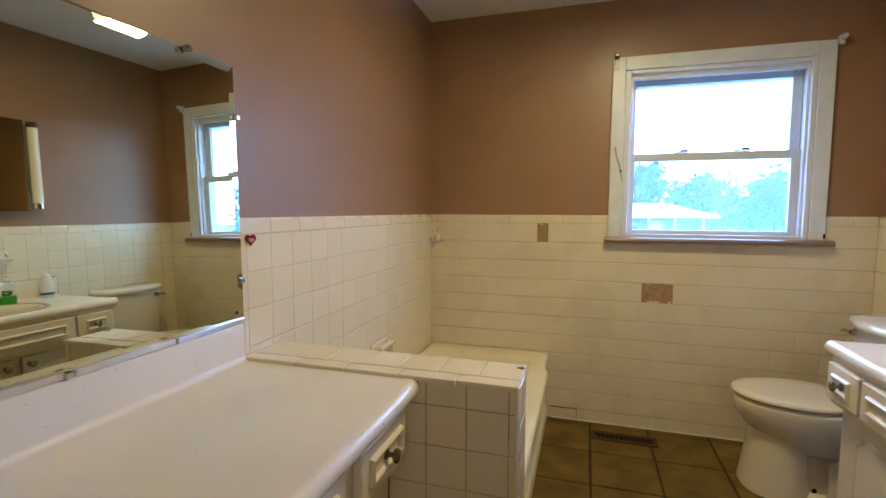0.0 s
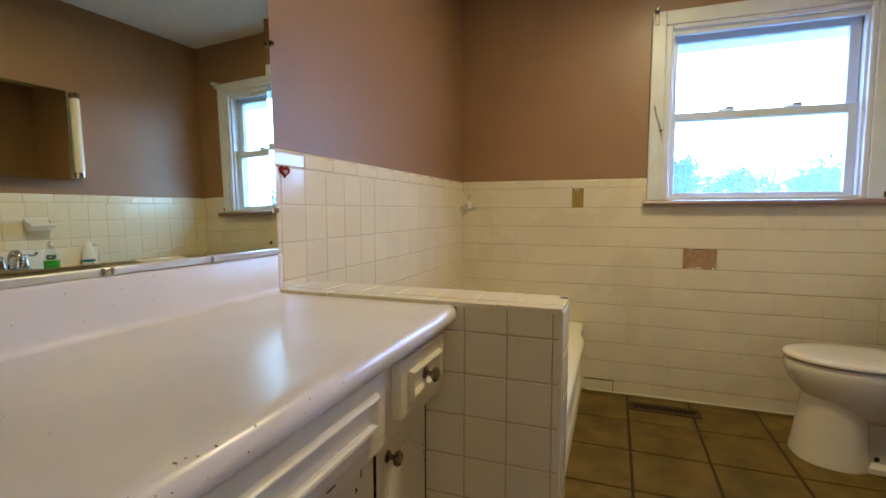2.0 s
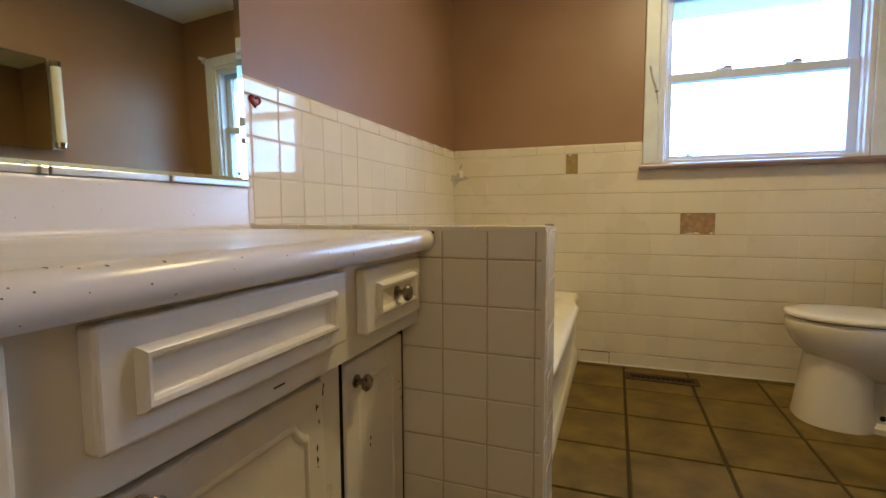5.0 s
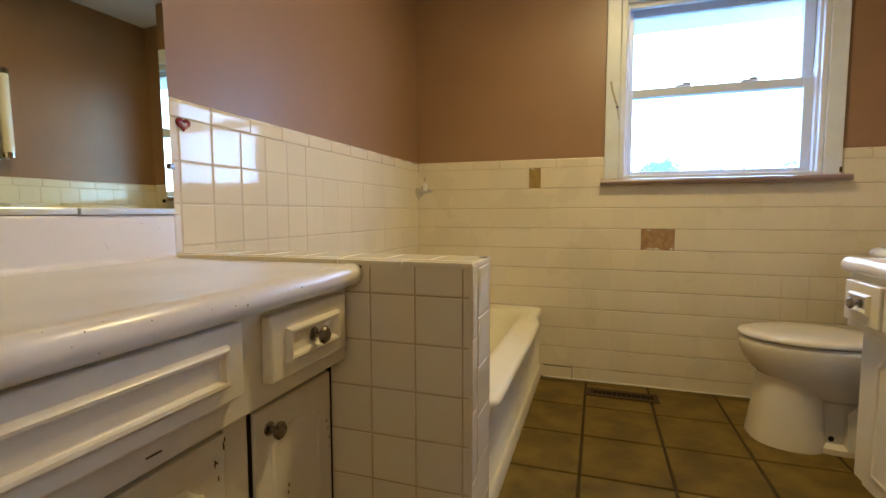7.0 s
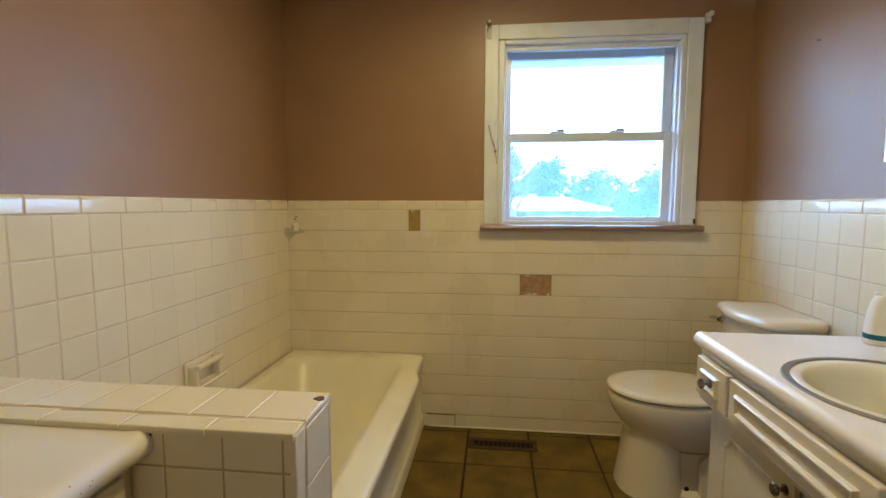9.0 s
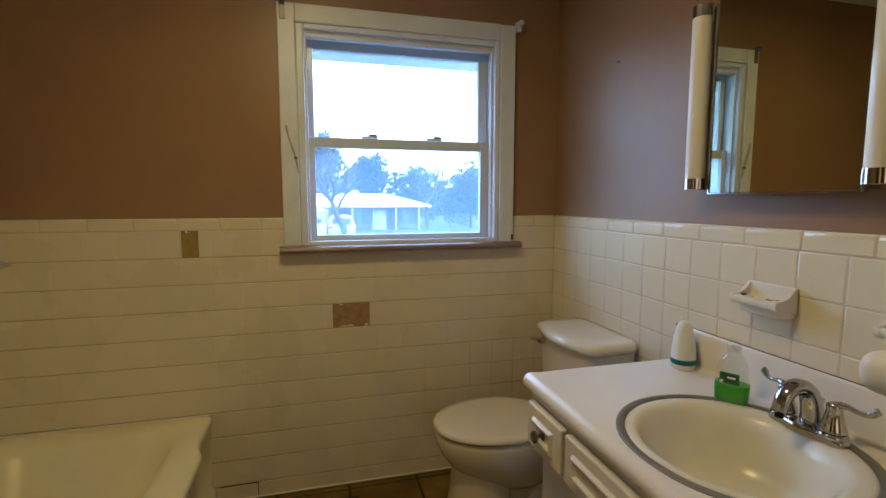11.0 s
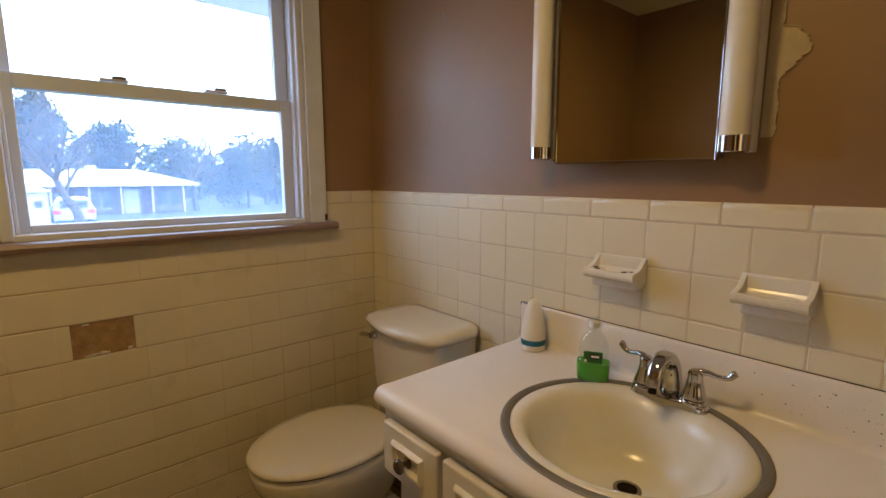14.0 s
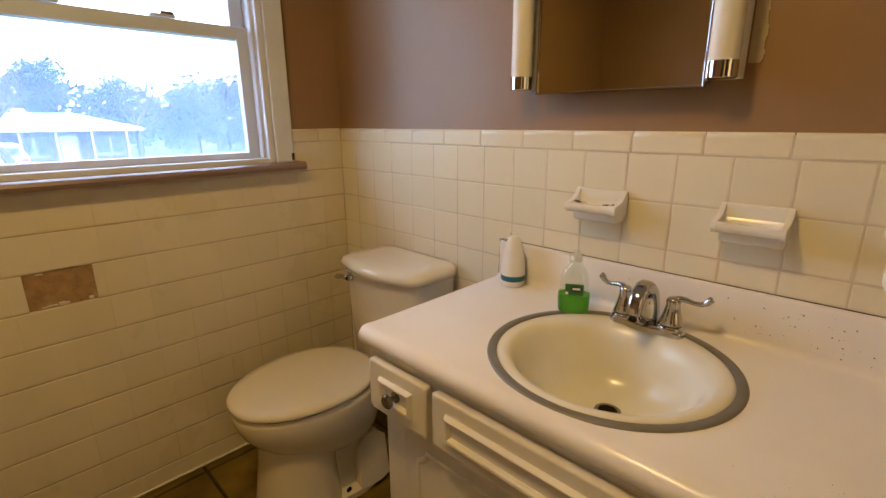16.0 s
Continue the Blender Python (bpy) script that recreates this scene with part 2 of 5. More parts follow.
def loft(rings, cap_start=True, cap_end=True, bm=None):
    bm = bm or bmesh.new()
    vs = [[bm.verts.new(p) for p in ring] for ring in rings]
    n = len(vs[0])
    for a, b in zip(vs, vs[1:]):
        for i in range(n):
            bm.faces.new((a[i], a[(i + 1) % n], b[(i + 1) % n], b[i]))
    if cap_start:
        bm.faces.new(vs[0][::-1])
    if cap_end:
        bm.faces.new(vs[-1])
    return bm


def circle(cx, cy, z, rx, ry=None, n=24):
    ry = rx if ry is None else ry
    return [Vector((cx + rx * math.cos(2 * math.pi * i / n), cy + ry * math.sin(2 * math.pi * i / n), z)) for i in range(n)]


def lathe(profile, x=0.0, y=0.0, z=0.0, n=24, axis="z", squash=1.0, bm=None):
    rings = []
    for r, h in profile:
        ring = circle(0, 0, h, max(r, 1e-4), max(r, 1e-4) * squash, n)
        if axis == "x":
            ring = [Vector((p.z, p.x, p.y)) for p in ring]
        elif axis == "y":
            ring = [Vector((p.x, p.z, p.y)) for p in ring]
        rings.append([p + Vector((x, y, z)) for p in ring])
    return loft(rings, bm=bm)


def tube(points, radii, n=10, bm=None):
    pts = [Vector(p) for p in points]
    if not isinstance(radii, (list, tuple)):
        radii = [radii] * len(pts)
    rings = []
    side = None
    for i, p in enumerate(pts):
        d = (pts[min(i + 1, len(pts) - 1)] - pts[max(i - 1, 0)]).normalized()
        if side is None:
            side = d.orthogonal().normalized()
        side = (side - d * side.dot(d)).normalized()
        up = d.cross(side)
        rings.append([p + radii[i] * (math.cos(2 * math.pi * k / n) * side + math.sin(2 * math.pi * k / n) * up) for k in range(n)])
    return loft(rings, bm=bm)


def extrude_y(profile, y0, y1, bm=None):
    return loft([[Vector((x, y0, z)) for x, z in profile], [Vector((x, y1, z)) for x, z in profile]], bm=bm)


def cells_minus(u0, u1, w0, w1, holes):
    """The rectangle cut into boxes that leave the holes open."""
    us = sorted({u0, u1, *[h[0] for h in holes], *[h[1] for h in holes]})
    ws = sorted({w0, w1, *[h[2] for h in holes], *[h[3] for h in holes]})
    us, ws = [u for u in us if u0 <= u <= u1], [w for w in ws if w0 <= w <= w1]
    out = []
    for a, b in zip(ws, ws[1:]):
        run = None
        for c, d in zip(us, us[1:]):
            mu, mw = (c + d) / 2, (a + b) / 2
            if any(h[0] < mu < h[1] and h[2] < mw < h[3] for h in holes):
                if run:
                    out.append((*run, a, b))
                run = None
            else:
                run = (run[0], d) if run else (c, d)
        if run:
            out.append((*run, a, b))
    return out


def carve(ob, cutter_bm):
    """Cut a shape out of a mesh for good."""
    mesh = bpy.data.meshes.new("cutter")
    bmesh.ops.recalc_face_normals(cutter_bm, faces=cutter_bm.faces)
    cutter_bm.to_mesh(mesh)
    cutter_bm.free()
    cutter = new("cutter", mesh)
    mod = ob.modifiers.new("cut", "BOOLEAN")
    mod.object, mod.operation, mod.solver = cutter, "DIFFERENCE", "EXACT"
    bpy.context.view_layer.update()
    done = bpy.data.meshes.new_from_object(ob.evaluated_get(bpy.context.evaluated_depsgraph_get()))
    ob.modifiers.clear()
    ob.data = done
    bpy.data.objects.remove(cutter)


# ---- the room ----
XL, XR, YB, YF, ZC = -0.90, 1.375, 2.79, -0.85, 2.363
CAP_TOP, CAP_LOW, ROW = 1.205, 1.155, 0.1085
TW = 0.1095
WX0, WX1, WZ0, WZ1 = 0.225, 1.073, 1.085, 1.975

floor = finish("floor", rbox(XL - 0.1, XR + 0.1, YF - 0.1, YB + 0.1, -0.15, -0.006, 0), FLOOR_GROUT)
tagged(floor, "tan square floor tiles with dark brown grout", "floor", kind="structure")
ceiling = finish("ceiling", rbox(XL - 0.1, XR + 0.1, YF - 0.1, YB + 0.14, ZC, ZC + 0.12, 0), CEILING)
tagged(ceiling, "plain off-white painted ceiling", "ceiling", kind="structure")

bm = bmesh.new()
for a, b, c, d in cells_minus(XL - 0.1, XR + 0.1, -0.15, ZC, [(WX0, WX1, WZ0, WZ1)]):
    rbox(a, b, YB + 0.008, YB + 0.15, c, d, 0, bm=bm)
wall_north = tagged(finish("wall_north", bm, PAINT), "mauve-brown painted wall over cream tile wainscot", "wall", kind="structure")
bm = rbox(XL - 0.12, XL - 0.070, YF - 0.1, YB + 0.008, -0.15, ZC, 0)
for a, b, c, d in cells_minus(YF - 0.1, YB + 0.008, -0.15, ZC, [(-0.52, 1.089, 0.914, 1.612)]):
    rbox(XL - 0.070, XL - 0.008, a, b, c, d, 0, bm=bm)
wall_west = tagged(finish("wall_west", bm, PAINT), "mauve-brown painted wall over cream tile wainscot", "wall", kind="structure")
wall_east = tagged(finish("wall_east", rbox(XR + 0.008, XR + 0.1, YF - 0.1, YB + 0.008, -0.15, ZC, 0), PAINT), "mauve-brown painted wall over cream tile wainscot", "wall", kind="structure")
# Unseen south wall; the opening is added to let the fill lamp through.
bm = bmesh.new()
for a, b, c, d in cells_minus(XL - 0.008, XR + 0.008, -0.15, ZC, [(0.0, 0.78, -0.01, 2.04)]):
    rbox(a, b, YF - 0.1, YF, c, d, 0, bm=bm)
wall_south = tagged(finish("wall_south", bm, PAINT), "unseen mauve-brown wall with an opening added for the fill lamp", "wall", kind="structure")
door_1 = thing("door_1", 0.80, YF, 0, "unseen white painted door standing open beside the added doorway", "door", kind="structure")
part("leaf", rbox(0.80, 1.372, YF + 0.012, YF + 0.046, 0.012, 2.02, 0.003), DOOR_PAINT, door_1)
part("door_handle", lathe([(0.012, 0.0), (0.012, 0.03), (0.026, 0.04), (0.028, 0.055), (0.015, 0.065)], 1.30, YF + 0.046, 0.95, 20, "y"), CHROME, door_1, smooth=40)
for x0, x1, z0, z1 in ((-0.06, 0.0, 0.0, 2.10), (0.78, 0.84, 0.0, 2.10), (0.0, 0.78, 2.04, 2.10)):
    part("casing", rbox(x0, x1, YF - 0.001, YF + 0.011, z0, z1, 0.003), DOOR_PAINT, door_1)
# Unseen box added behind the opening so sky light can't leak in.
bm = rbox(-0.6, 1.5, YF - 1.3, YF - 1.2, -0.15, 2.5, 0)
rbox(-0.7, -0.6, YF - 1.3, YF - 0.1, -0.15, 2.5, 0, bm=bm)
rbox(1.5, 1.6, YF - 1.3, YF - 0.1, -0.15, 2.5, 0, bm=bm)
tagged(finish("sky_block_wall", bm, DOOR_PAINT), "unseen pale walls added to keep sky light out", "wall", kind="structure")
tagged(finish("sky_block_ceiling", rbox(-0.7, 1.6, YF - 1.3, YF - 0.1, 2.5, 2.6, 0), CEILING), "unseen ceiling added to keep sky light out", "ceiling", kind="structure")
tagged(finish("hall_floor", rbox(-0.7, 1.6, YF - 1.3, YF - 0.1, -0.16, -0.002, 0), FLOOR_TILE), "unseen brown floor added to keep sky light out", "floor", kind="structure")


# ---- window ----
window_1 = thing("window_1", (WX0 + WX1) / 2, YB, WZ0, "white double-hung window with glare-hazed panes and worn paint", "window", kind="structure")
yc = YB - 0.022
for box in ((0.139, 0.206, yc, YB + 0.008, 1.085, 2.052), (1.084, 1.153, yc, YB + 0.008, 1.085, 2.050), (0.206, 1.084, yc, YB + 0.008, 1.982, 2.052)):
    part("casing", rbox(*box, 0.004), WINDOW_PAINT, window_1, "white painted casing with rubbed edges")
for box in ((0.206, 0.238, yc + 0.009, YB + 0.008, 1.085, 1.982), (1.060, 1.084, yc + 0.009, YB + 0.008, 1.085, 1.982), (0.238, 1.060, yc + 0.009, YB + 0.008, 1.960, 1.982)):
    part("inner_bead", rbox(*box, 0.006, 3), WINDOW_PAINT, window_1)
for box in ((0.225, 0.238, YB + 0.008, YB + 0.15, 1.085, 1.975), (1.060, 1.073, YB + 0.008, YB + 0.15, 1.085, 1.975), (0.238, 1.060, YB + 0.008, YB + 0.15, 1.952, 1.975)):
    part("jamb", rbox(*box, 0.002), WINDOW_PAINT, window_1)
for box in ((0.238, 0.248, YB + 0.010, YB + 0.040, 1.103, 1.952), (1.049, 1.060, YB + 0.010, YB + 0.040, 1.103, 1.952), (0.248, 1.049, YB + 0.010, YB + 0.040, 1.934, 1.952)):
    part("stop", rbox(*box, 0.003), WINDOW_PAINT, window_1)
part("window_sill", rbox(0.232, 1.066, YB - 0.01, YB + 0.15, 1.083, 1.103, 0.003), WINDOW_PAINT, window_1)
profile = [(YB + 0.006, 1.055), (YB - 0.036, 1.055), (YB - 0.048, 1.059), (YB - 0.053, 1.070), (YB - 0.049, 1.080), (YB - 0.040, 1.085), (YB + 0.006, 1.085)]
part("stool", loft([[Vector((x, y, z)) for y, z in profile] for x in (0.122, 1.186)]), SILL_PAINT, window_1, "mauve-brown painted window stool", 30)


def sash(y, z0, z1, rails, parent, name):
    x0, x1 = 0.238, 1.058
    s = part(name, rbox(x0, x0 + 0.034, y, y + 0.032, z0, z1, 0.003), VINYL, parent)
    bm2 = rbox(x1 - 0.046, x1, y, y + 0.032, z0, z1, 0.003)
    part("stile", bm2, VINYL, s)
    part("bottom_rail", rbox(x0 + 0.034, x1 - 0.046, y, y + 0.032, z0, z0 + rails[0], 0.003), VINYL, s)
    part("top_rail", rbox(x0 + 0.034, x1 - 0.046, y, y + 0.032, z1 - rails[1], z1, 0.003), VINYL, s)
    g = part("pane", rbox(x0 + 0.03, x1 - 0.042, y + 0.014, y + 0.018, z0 + rails[0] - 0.004, z1 - rails[1] + 0.004, 0), GLASS, s)
    g.visible_shadow = False
    return s


lower = sash(YB + 0.042, 1.103, 1.542, (0.022, 0.042), window_1, "lower_sash")
upper = sash(YB + 0.080, 1.503, 1.952, (0.040, 0.040), window_1, "upper_sash")
for cx in (0.505, 0.795):
    lock = part("sash_lock", rbox(cx - 0.036, cx + 0.036, YB + 0.044, YB + 0.070, 1.545, 1.553, 0.002), VINYL, window_1)
    part("lever", rbox(cx - 0.005, cx + 0.032, YB + 0.046, YB + 0.058, 1.553, 1.562, 0.002), DARK_STEEL, lock)
stay = part("stay_arm", tube([(0.163, yc - 0.006, 1.575), (0.172, yc - 0.007, 1.53), (0.196, yc - 0.006, 1.45), (0.205, yc - 0.004, 1.385)], [0.005, 0.0045, 0.0045, 0.003], 8), RESIDUE, window_1, "thin painted latch arm", 40)
part("stay_knob", lathe([(0.007, 0.0), (0.008, -0.008), (0.005, -0.014)], 0.196, yc, 1.447, 12, "y"), DARK_STEEL, stay, smooth=40)
part("hinge_plate", rbox(1.143, 1.153, yc - 0.0015, yc, 1.093, 1.118, 0), RUST, window_1, "rusty scuffed plate at the casing foot")
for cx, side in ((0.160, -1), (1.168, 1)):
    b = part("rod_bracket", rbox(cx - 0.011, cx + 0.011, yc - 0.004, yc if side < 0 else YB, 1.985 if side < 0 else 2.025, 2.068, 0.002), DARK_STEEL if side < 0 else WINDOW_PAINT, window_1, "old curtain rod bracket")
    part("bracket_cup", lathe([(0.009, 0.0), (0.012, -0.006), (0.012, -0.026), (0.008, -0.032)], cx, yc - 0.003, 2.055, 16, "y"), DARK_STEEL if side < 0 else WINDOW_PAINT, b, smooth=40)


# ---- tiles ----
tile_cache = {}


def tile_mesh(w, h, mat, t=0.0085, cap=False, thin=1.0):
    key = (round(w, 4), round(h, 4), round(t, 4), cap, thin, mat.name)
    if key in tile_cache:
        return tile_cache[key]
    bm = bmesh.new()
    g = 0.0009 if thin < 1.0 else 0.0012
    steps = [(g, 0.0), (g, t - 0.0026), (g + 0.0008, t - 0.0012), (g + 0.0018, t - 0.0003), (g + 0.0036, t)]
    rings = []
    for inset, z in steps:
        top = inset if not cap else g + (0.0, 0.0, 0.0015, 0.005, 0.012)[steps.index((inset, z))]
        side = inset * thin
        rings.append([Vector((-w / 2 + side, -h / 2 + inset, z)), Vector((w / 2 - side, -h / 2 + inset, z)), Vector((w / 2 - side, h / 2 - top, z)), Vector((-w / 2 + side, h / 2 - top, z))])
    if cap:
        for r, dz in zip(rings, (0, -0.004, -0.0025, -0.0008, 0)):
            for v in r[2:]:
                v.z += dz
    loft(rings, True, True, bm)
    bmesh.ops.recalc_face_normals(bm, faces=bm.faces)
    mesh = bpy.data.meshes.new("tile")
    bm.to_mesh(mesh)
    bm.free()
    mesh.polygons.foreach_set("use_smooth", [True] * len(mesh.polygons))
    mesh.set_sharp_from_angle(angle=radians(50))
    for poly in mesh.polygons:
        if poly.area > 0.4 * w * h:
            poly.use_smooth = False
    tile_cache[key] = mesh
    return mesh


dice = random.Random(7)


def lay(parent, plane, u0, u1, w0, w1, mat, name="tile", depth=0.0, t=0.0085, cap=False, turn=0, thin=1.0, rock=0.0014):
    """One tile. plane: a function from (u, w, out) to the world, with its axes."""
    if u1 - u0 < 0.006 or w1 - w0 < 0.006:
        return None
    origin, ax, ay, az = plane((u0 + u1) / 2, (w0 + w1) / 2, -t + depth + dice.uniform(-0.0003, 0.0003))
    if turn:
        mesh = tile_mesh(w1 - w0, u1 - u0, mat, t, cap)
        ax, ay = -ay * turn, ax * turn
    else:
        mesh = tile_mesh(u1 - u0, w1 - w0, mat, t, cap, thin)
    if not mesh.materials:
        mesh.materials.append(mat)
    ob = new(name, mesh)
    m = Matrix((ax, ay, az)).transposed().to_4x4()
    m.translation = origin
    ob.matrix_basis = m @ Euler((dice.gauss(0, rock if thin == 1.0 else rock * 0.4), dice.gauss(0, rock if thin == 1.0 else rock * 0.15), 0)).to_matrix().to_4x4()
    ob.parent = parent
    ob.matrix_parent_inverse = parent.matrix_basis.inverted()
    return ob


def plane_north(u, w, out):
    return Vector((u, YB - out, w)), Vector((1, 0, 0)), Vector((0, 0, 1)), Vector((0, -1, 0))


def plane_west(u, w, out):
    return Vector((XL + out, u, w)), Vector((0, 1, 0)), Vector((0, 0, 1)), Vector((1, 0, 0))


def plane_east(u, w, out):
    return Vector((XR - out, u, w)), Vector((0, -1, 0)), Vector((0, 0, 1)), Vector((-1, 0, 0))


def plane_floor(u, w, out):
    return Vector((u, w, out)), Vector((1, 0, 0)), Vector((0, 1, 0)), Vector((0, 0, 1))


ROWS_Z = [(max(CAP_LOW - ROW * (k + 1), 0.0), CAP_LOW - ROW * k) for k in range(11)]
HOLES = [(0.327, 0.486, ROWS_Z[3][0], ROWS_Z[3][1]), (-0.249, -0.186, ROWS_Z[0][0], ROWS_Z[0][1])]


def overlap(a0, a1, b0, b1):
    return a0 < b1 and b0 < a1


def cut_spans(u0, u1, w0, w1, holes):
    spans = [(u0, u1)]
    for h in holes:
        if overlap(w0 + 0.01, w1 - 0.01, h[2], h[3]):
            nxt = []
            for a, b in spans:
                if overlap(a, b, h[0], h[1]):
                    nxt += [(a, h[0]), (h[1], b)]
                else:
                    nxt.append((a, b))
            spans = [s for s in nxt if s[1] - s[0] > 0.006]
    return spans


def tiled(parent, plane, u0, u1, joint, cap_joint, rows, holes, skip=None, tight=None, mat=TILE):
    for w0, w1 in rows:
        k = math.floor((u0 - joint) / TW)
        while joint + k * TW < u1:
            a, b = max(u0, joint + k * TW), min(u1, joint + (k + 1) * TW)
            k += 1
            for c, d in cut_spans(a, b, w0, w1, holes):
                if not (skip and skip((c + d) / 2, (w0 + w1) / 2)):
                    lay(parent, plane, c, d, w0, w1, mat, thin=dice.choice((0.02, 0.02, 0.02, 0.12)) if tight and tight(c, w1) else 1.0)
    k = math.floor((u0 - cap_joint) / 0.153)
    while cap_joint + k * 0.153 < u1:
        a, b = max(u0, cap_joint + k * 0.153), min(u1, cap_joint + (k + 1) * 0.153)
        k += 1
        for c, d in cut_spans(a, b, CAP_LOW, CAP_TOP, holes):
            lay(parent, plane, c, d, CAP_LOW, CAP_TOP, mat, "cap_tile", 0.001, 0.011, True)


# ---- pony wall between vanity and tub ----
PX, PY0, PY1, PZ = -0.120, 1.088, 1.256, 0.812
pony_wall = tagged(finish("pony_wall", rbox(XL, PX - 0.0016, PY0 + 0.0016, PY1 - 0.0016, 0, PZ - 0.0016, 0), OLD_GROUT), "low cream tiled wall between the vanity and the bathtub", "half wall", kind="structure")


def plane_pony_front(u, w, out):
    return Vector((u, PY0 - out, w)), Vector((1, 0, 0)), Vector((0, 0, 1)), Vector((0, -1, 0))


def plane_pony_end(u, w, out):
    return Vector((PX + out, u, w)), Vector((0, 1, 0)), Vector((0, 0, 1)), Vector((1, 0, 0))


def plane_pony_back(u, w, out):
    return Vector((u, PY1 + out, w)), Vector((-1, 0, 0)), Vector((0, 0, 1)), Vector((0, 1, 0))


def plane_pony_top(u, w, out):
    return Vector((u, w, PZ + out)), Vector((1, 0, 0)), Vector((0, 1, 0)), Vector((0, 0, 1))


# ---- floor register ----
register = thing("floor_register", 0.245, 2.62, 0, "rusty dark floor register with a slotted grille", "vent")
bm = bmesh.new()
for a, b, c, d in cells_minus(0.080, 0.416, 2.578, 2.680, [(0.102, 0.394, 2.604, 2.654)]):
    rbox(a, b, c, d, 0.0005, 0.006, 0.001, bm=bm)
part("frame", bm, RUST, register, "brown rusted frame")
# Flat near-black slab paints the shade of the duct; no real recess.
part("well", rbox(0.102, 0.394, 2.604, 2.654, -0.004, 0.001, 0), GAP_SHADE_AND_BLACK, register)
# Slats carry the slot's darkness in their colour.
for i in range(13):
    x = 0.108 + i * 0.0228
    part("slat", rbox(x, x + 0.0022, 2.598, 2.648, -0.002, 0.0012, 0), CHIP_AND_SHADE, register)


# ---- bathtub ----
def tub_ring(inset, z, bulge=0.0, corner=0.06, x0=-0.897, x1=-0.166, y0=1.260, y1=2.787):
    """A rounded rectangle in plan; the apron side swells between its ends."""
    x0, x1, y0, y1 = x0 + inset[0], x1 - inset[1], y0 + inset[2], y1 - inset[3]
    pts = []
    n = 6
    for cx, cy, a0 in ((x1 - corner, y1 - corner, 0), (x0 + corner, y1 - corner, 90), (x0 + corner, y0 + corner, 180), (x1 - corner, y0 + corner, 270)):
        for i in range(n + 1):
            a = radians(a0 + 90 * i / n)
            pts.append(Vector((cx + corner * math.cos(a), cy + corner * math.sin(a), z)))
    m = 40
    for i in range(1, m):
        pts.append(Vector((x1, y0 + corner + (y1 - y0 - 2 * corner) * i / m, z)))
    if bulge:
        for p in pts:
            if p.x > x1 - 0.01:
                f = min(1, max(0, (2.56 - p.y) / 0.06)) * min(1, max(0, (p.y - 1.44) / 0.06))
                f = f * f * (3 - 2 * f)
                p.x += bulge * f
                p.z -= 0.020 * f if bulge > 0.015 else 0
    return pts


bathtub = thing("bathtub", -0.53, 2.02, 0, "old cream enamel bathtub with a rolled rim", "bathtub")
rings = [tub_ring((0, 0.004, 0, 0), 0.0, 0, 0.01), tub_ring((0, 0.004, 0, 0), 0.066, 0, 0.01), tub_ring((0, 0.010, 0, 0), 0.076, 0, 0.01),
         tub_ring((0, 0.016, 0, 0), 0.082, 0, 0.01), tub_ring((0, 0.012, 0, 0), 0.30, 0.004, 0.012), tub_ring((0, 0.006, 0, 0), 0.345, 0.012, 0.014),
         tub_ring((0, 0.002, 0, 0), 0.366, 0.020, 0.016), tub_ring((0, 0.003, 0, 0), 0.380, 0.021, 0.018), tub_ring((0.004, 0.010, 0.004, 0.004), 0.388, 0.020, 0.02),
         tub_ring((0.01, 0.022, 0.012, 0.01), 0.391, 0.018, 0.03), tub_ring((0.045, 0.075, 0.07, 0.075), 0.388, 0.004, 0.09), tub_ring((0.055, 0.092, 0.085, 0.09), 0.380, 0, 0.11),
         tub_ring((0.065, 0.105, 0.10, 0.11), 0.355, 0, 0.12), tub_ring((0.085, 0.125, 0.14, 0.20), 0.20, 0, 0.13), tub_ring((0.11, 0.15, 0.20, 0.30), 0.10, 0, 0.14),
         tub_ring((0.15, 0.19, 0.26, 0.38), 0.065, 0, 0.14), tub_ring((0.22, 0.26, 0.40, 0.52), 0.058, 0, 0.12)]
part("shell", loft(rings), TUB, bathtub, "cream enamel tub shell", 60)
part("drain", lathe([(0.03, 0.058), (0.03, 0.062), (0.018, 0.060)], -0.53, 1.72, 0, 20), CHROME, bathtub, smooth=40)
part("caulk_bead", rbox(-0.897, -0.18, 2.778, 2.789, 0.388, 0.394, 0.002), CAULK, bathtub, "uneven pale caulk bead")


# ---- vanities ----
def counter_profile(xw, xe, z, top, sgn):
    """Cross section of a post-formed worktop with a rolled edge and a coved splash; sgn: the way from the wall to the room."""
    e = xe
    pts = [(xw, z - 0.036), (e - sgn * 0.010, z - 0.036), (e - sgn * 0.004, z - 0.034)]
    for i in range(9):
        a = radians(-60 + 150 * i / 8)
        pts.append((e - sgn * 0.024 + sgn * 0.024 * math.cos(a), z - 0.022 + 0.024 * math.sin(a)))
    pts += [(e - sgn * 0.045, z)]
    sx = xw + sgn * 0.020
    for i in range(6):
        a = radians(90 * i / 5)
        pts.append((sx + sgn * 0.016 * (1 - math.sin(a)), z + 0.016 * (1 - math.cos(a))))
    pts += [(sx, top - 0.008), (sx - sgn * 0.003, top - 0.002), (sx - sgn * 0.008, top), (xw, top)]
    return pts


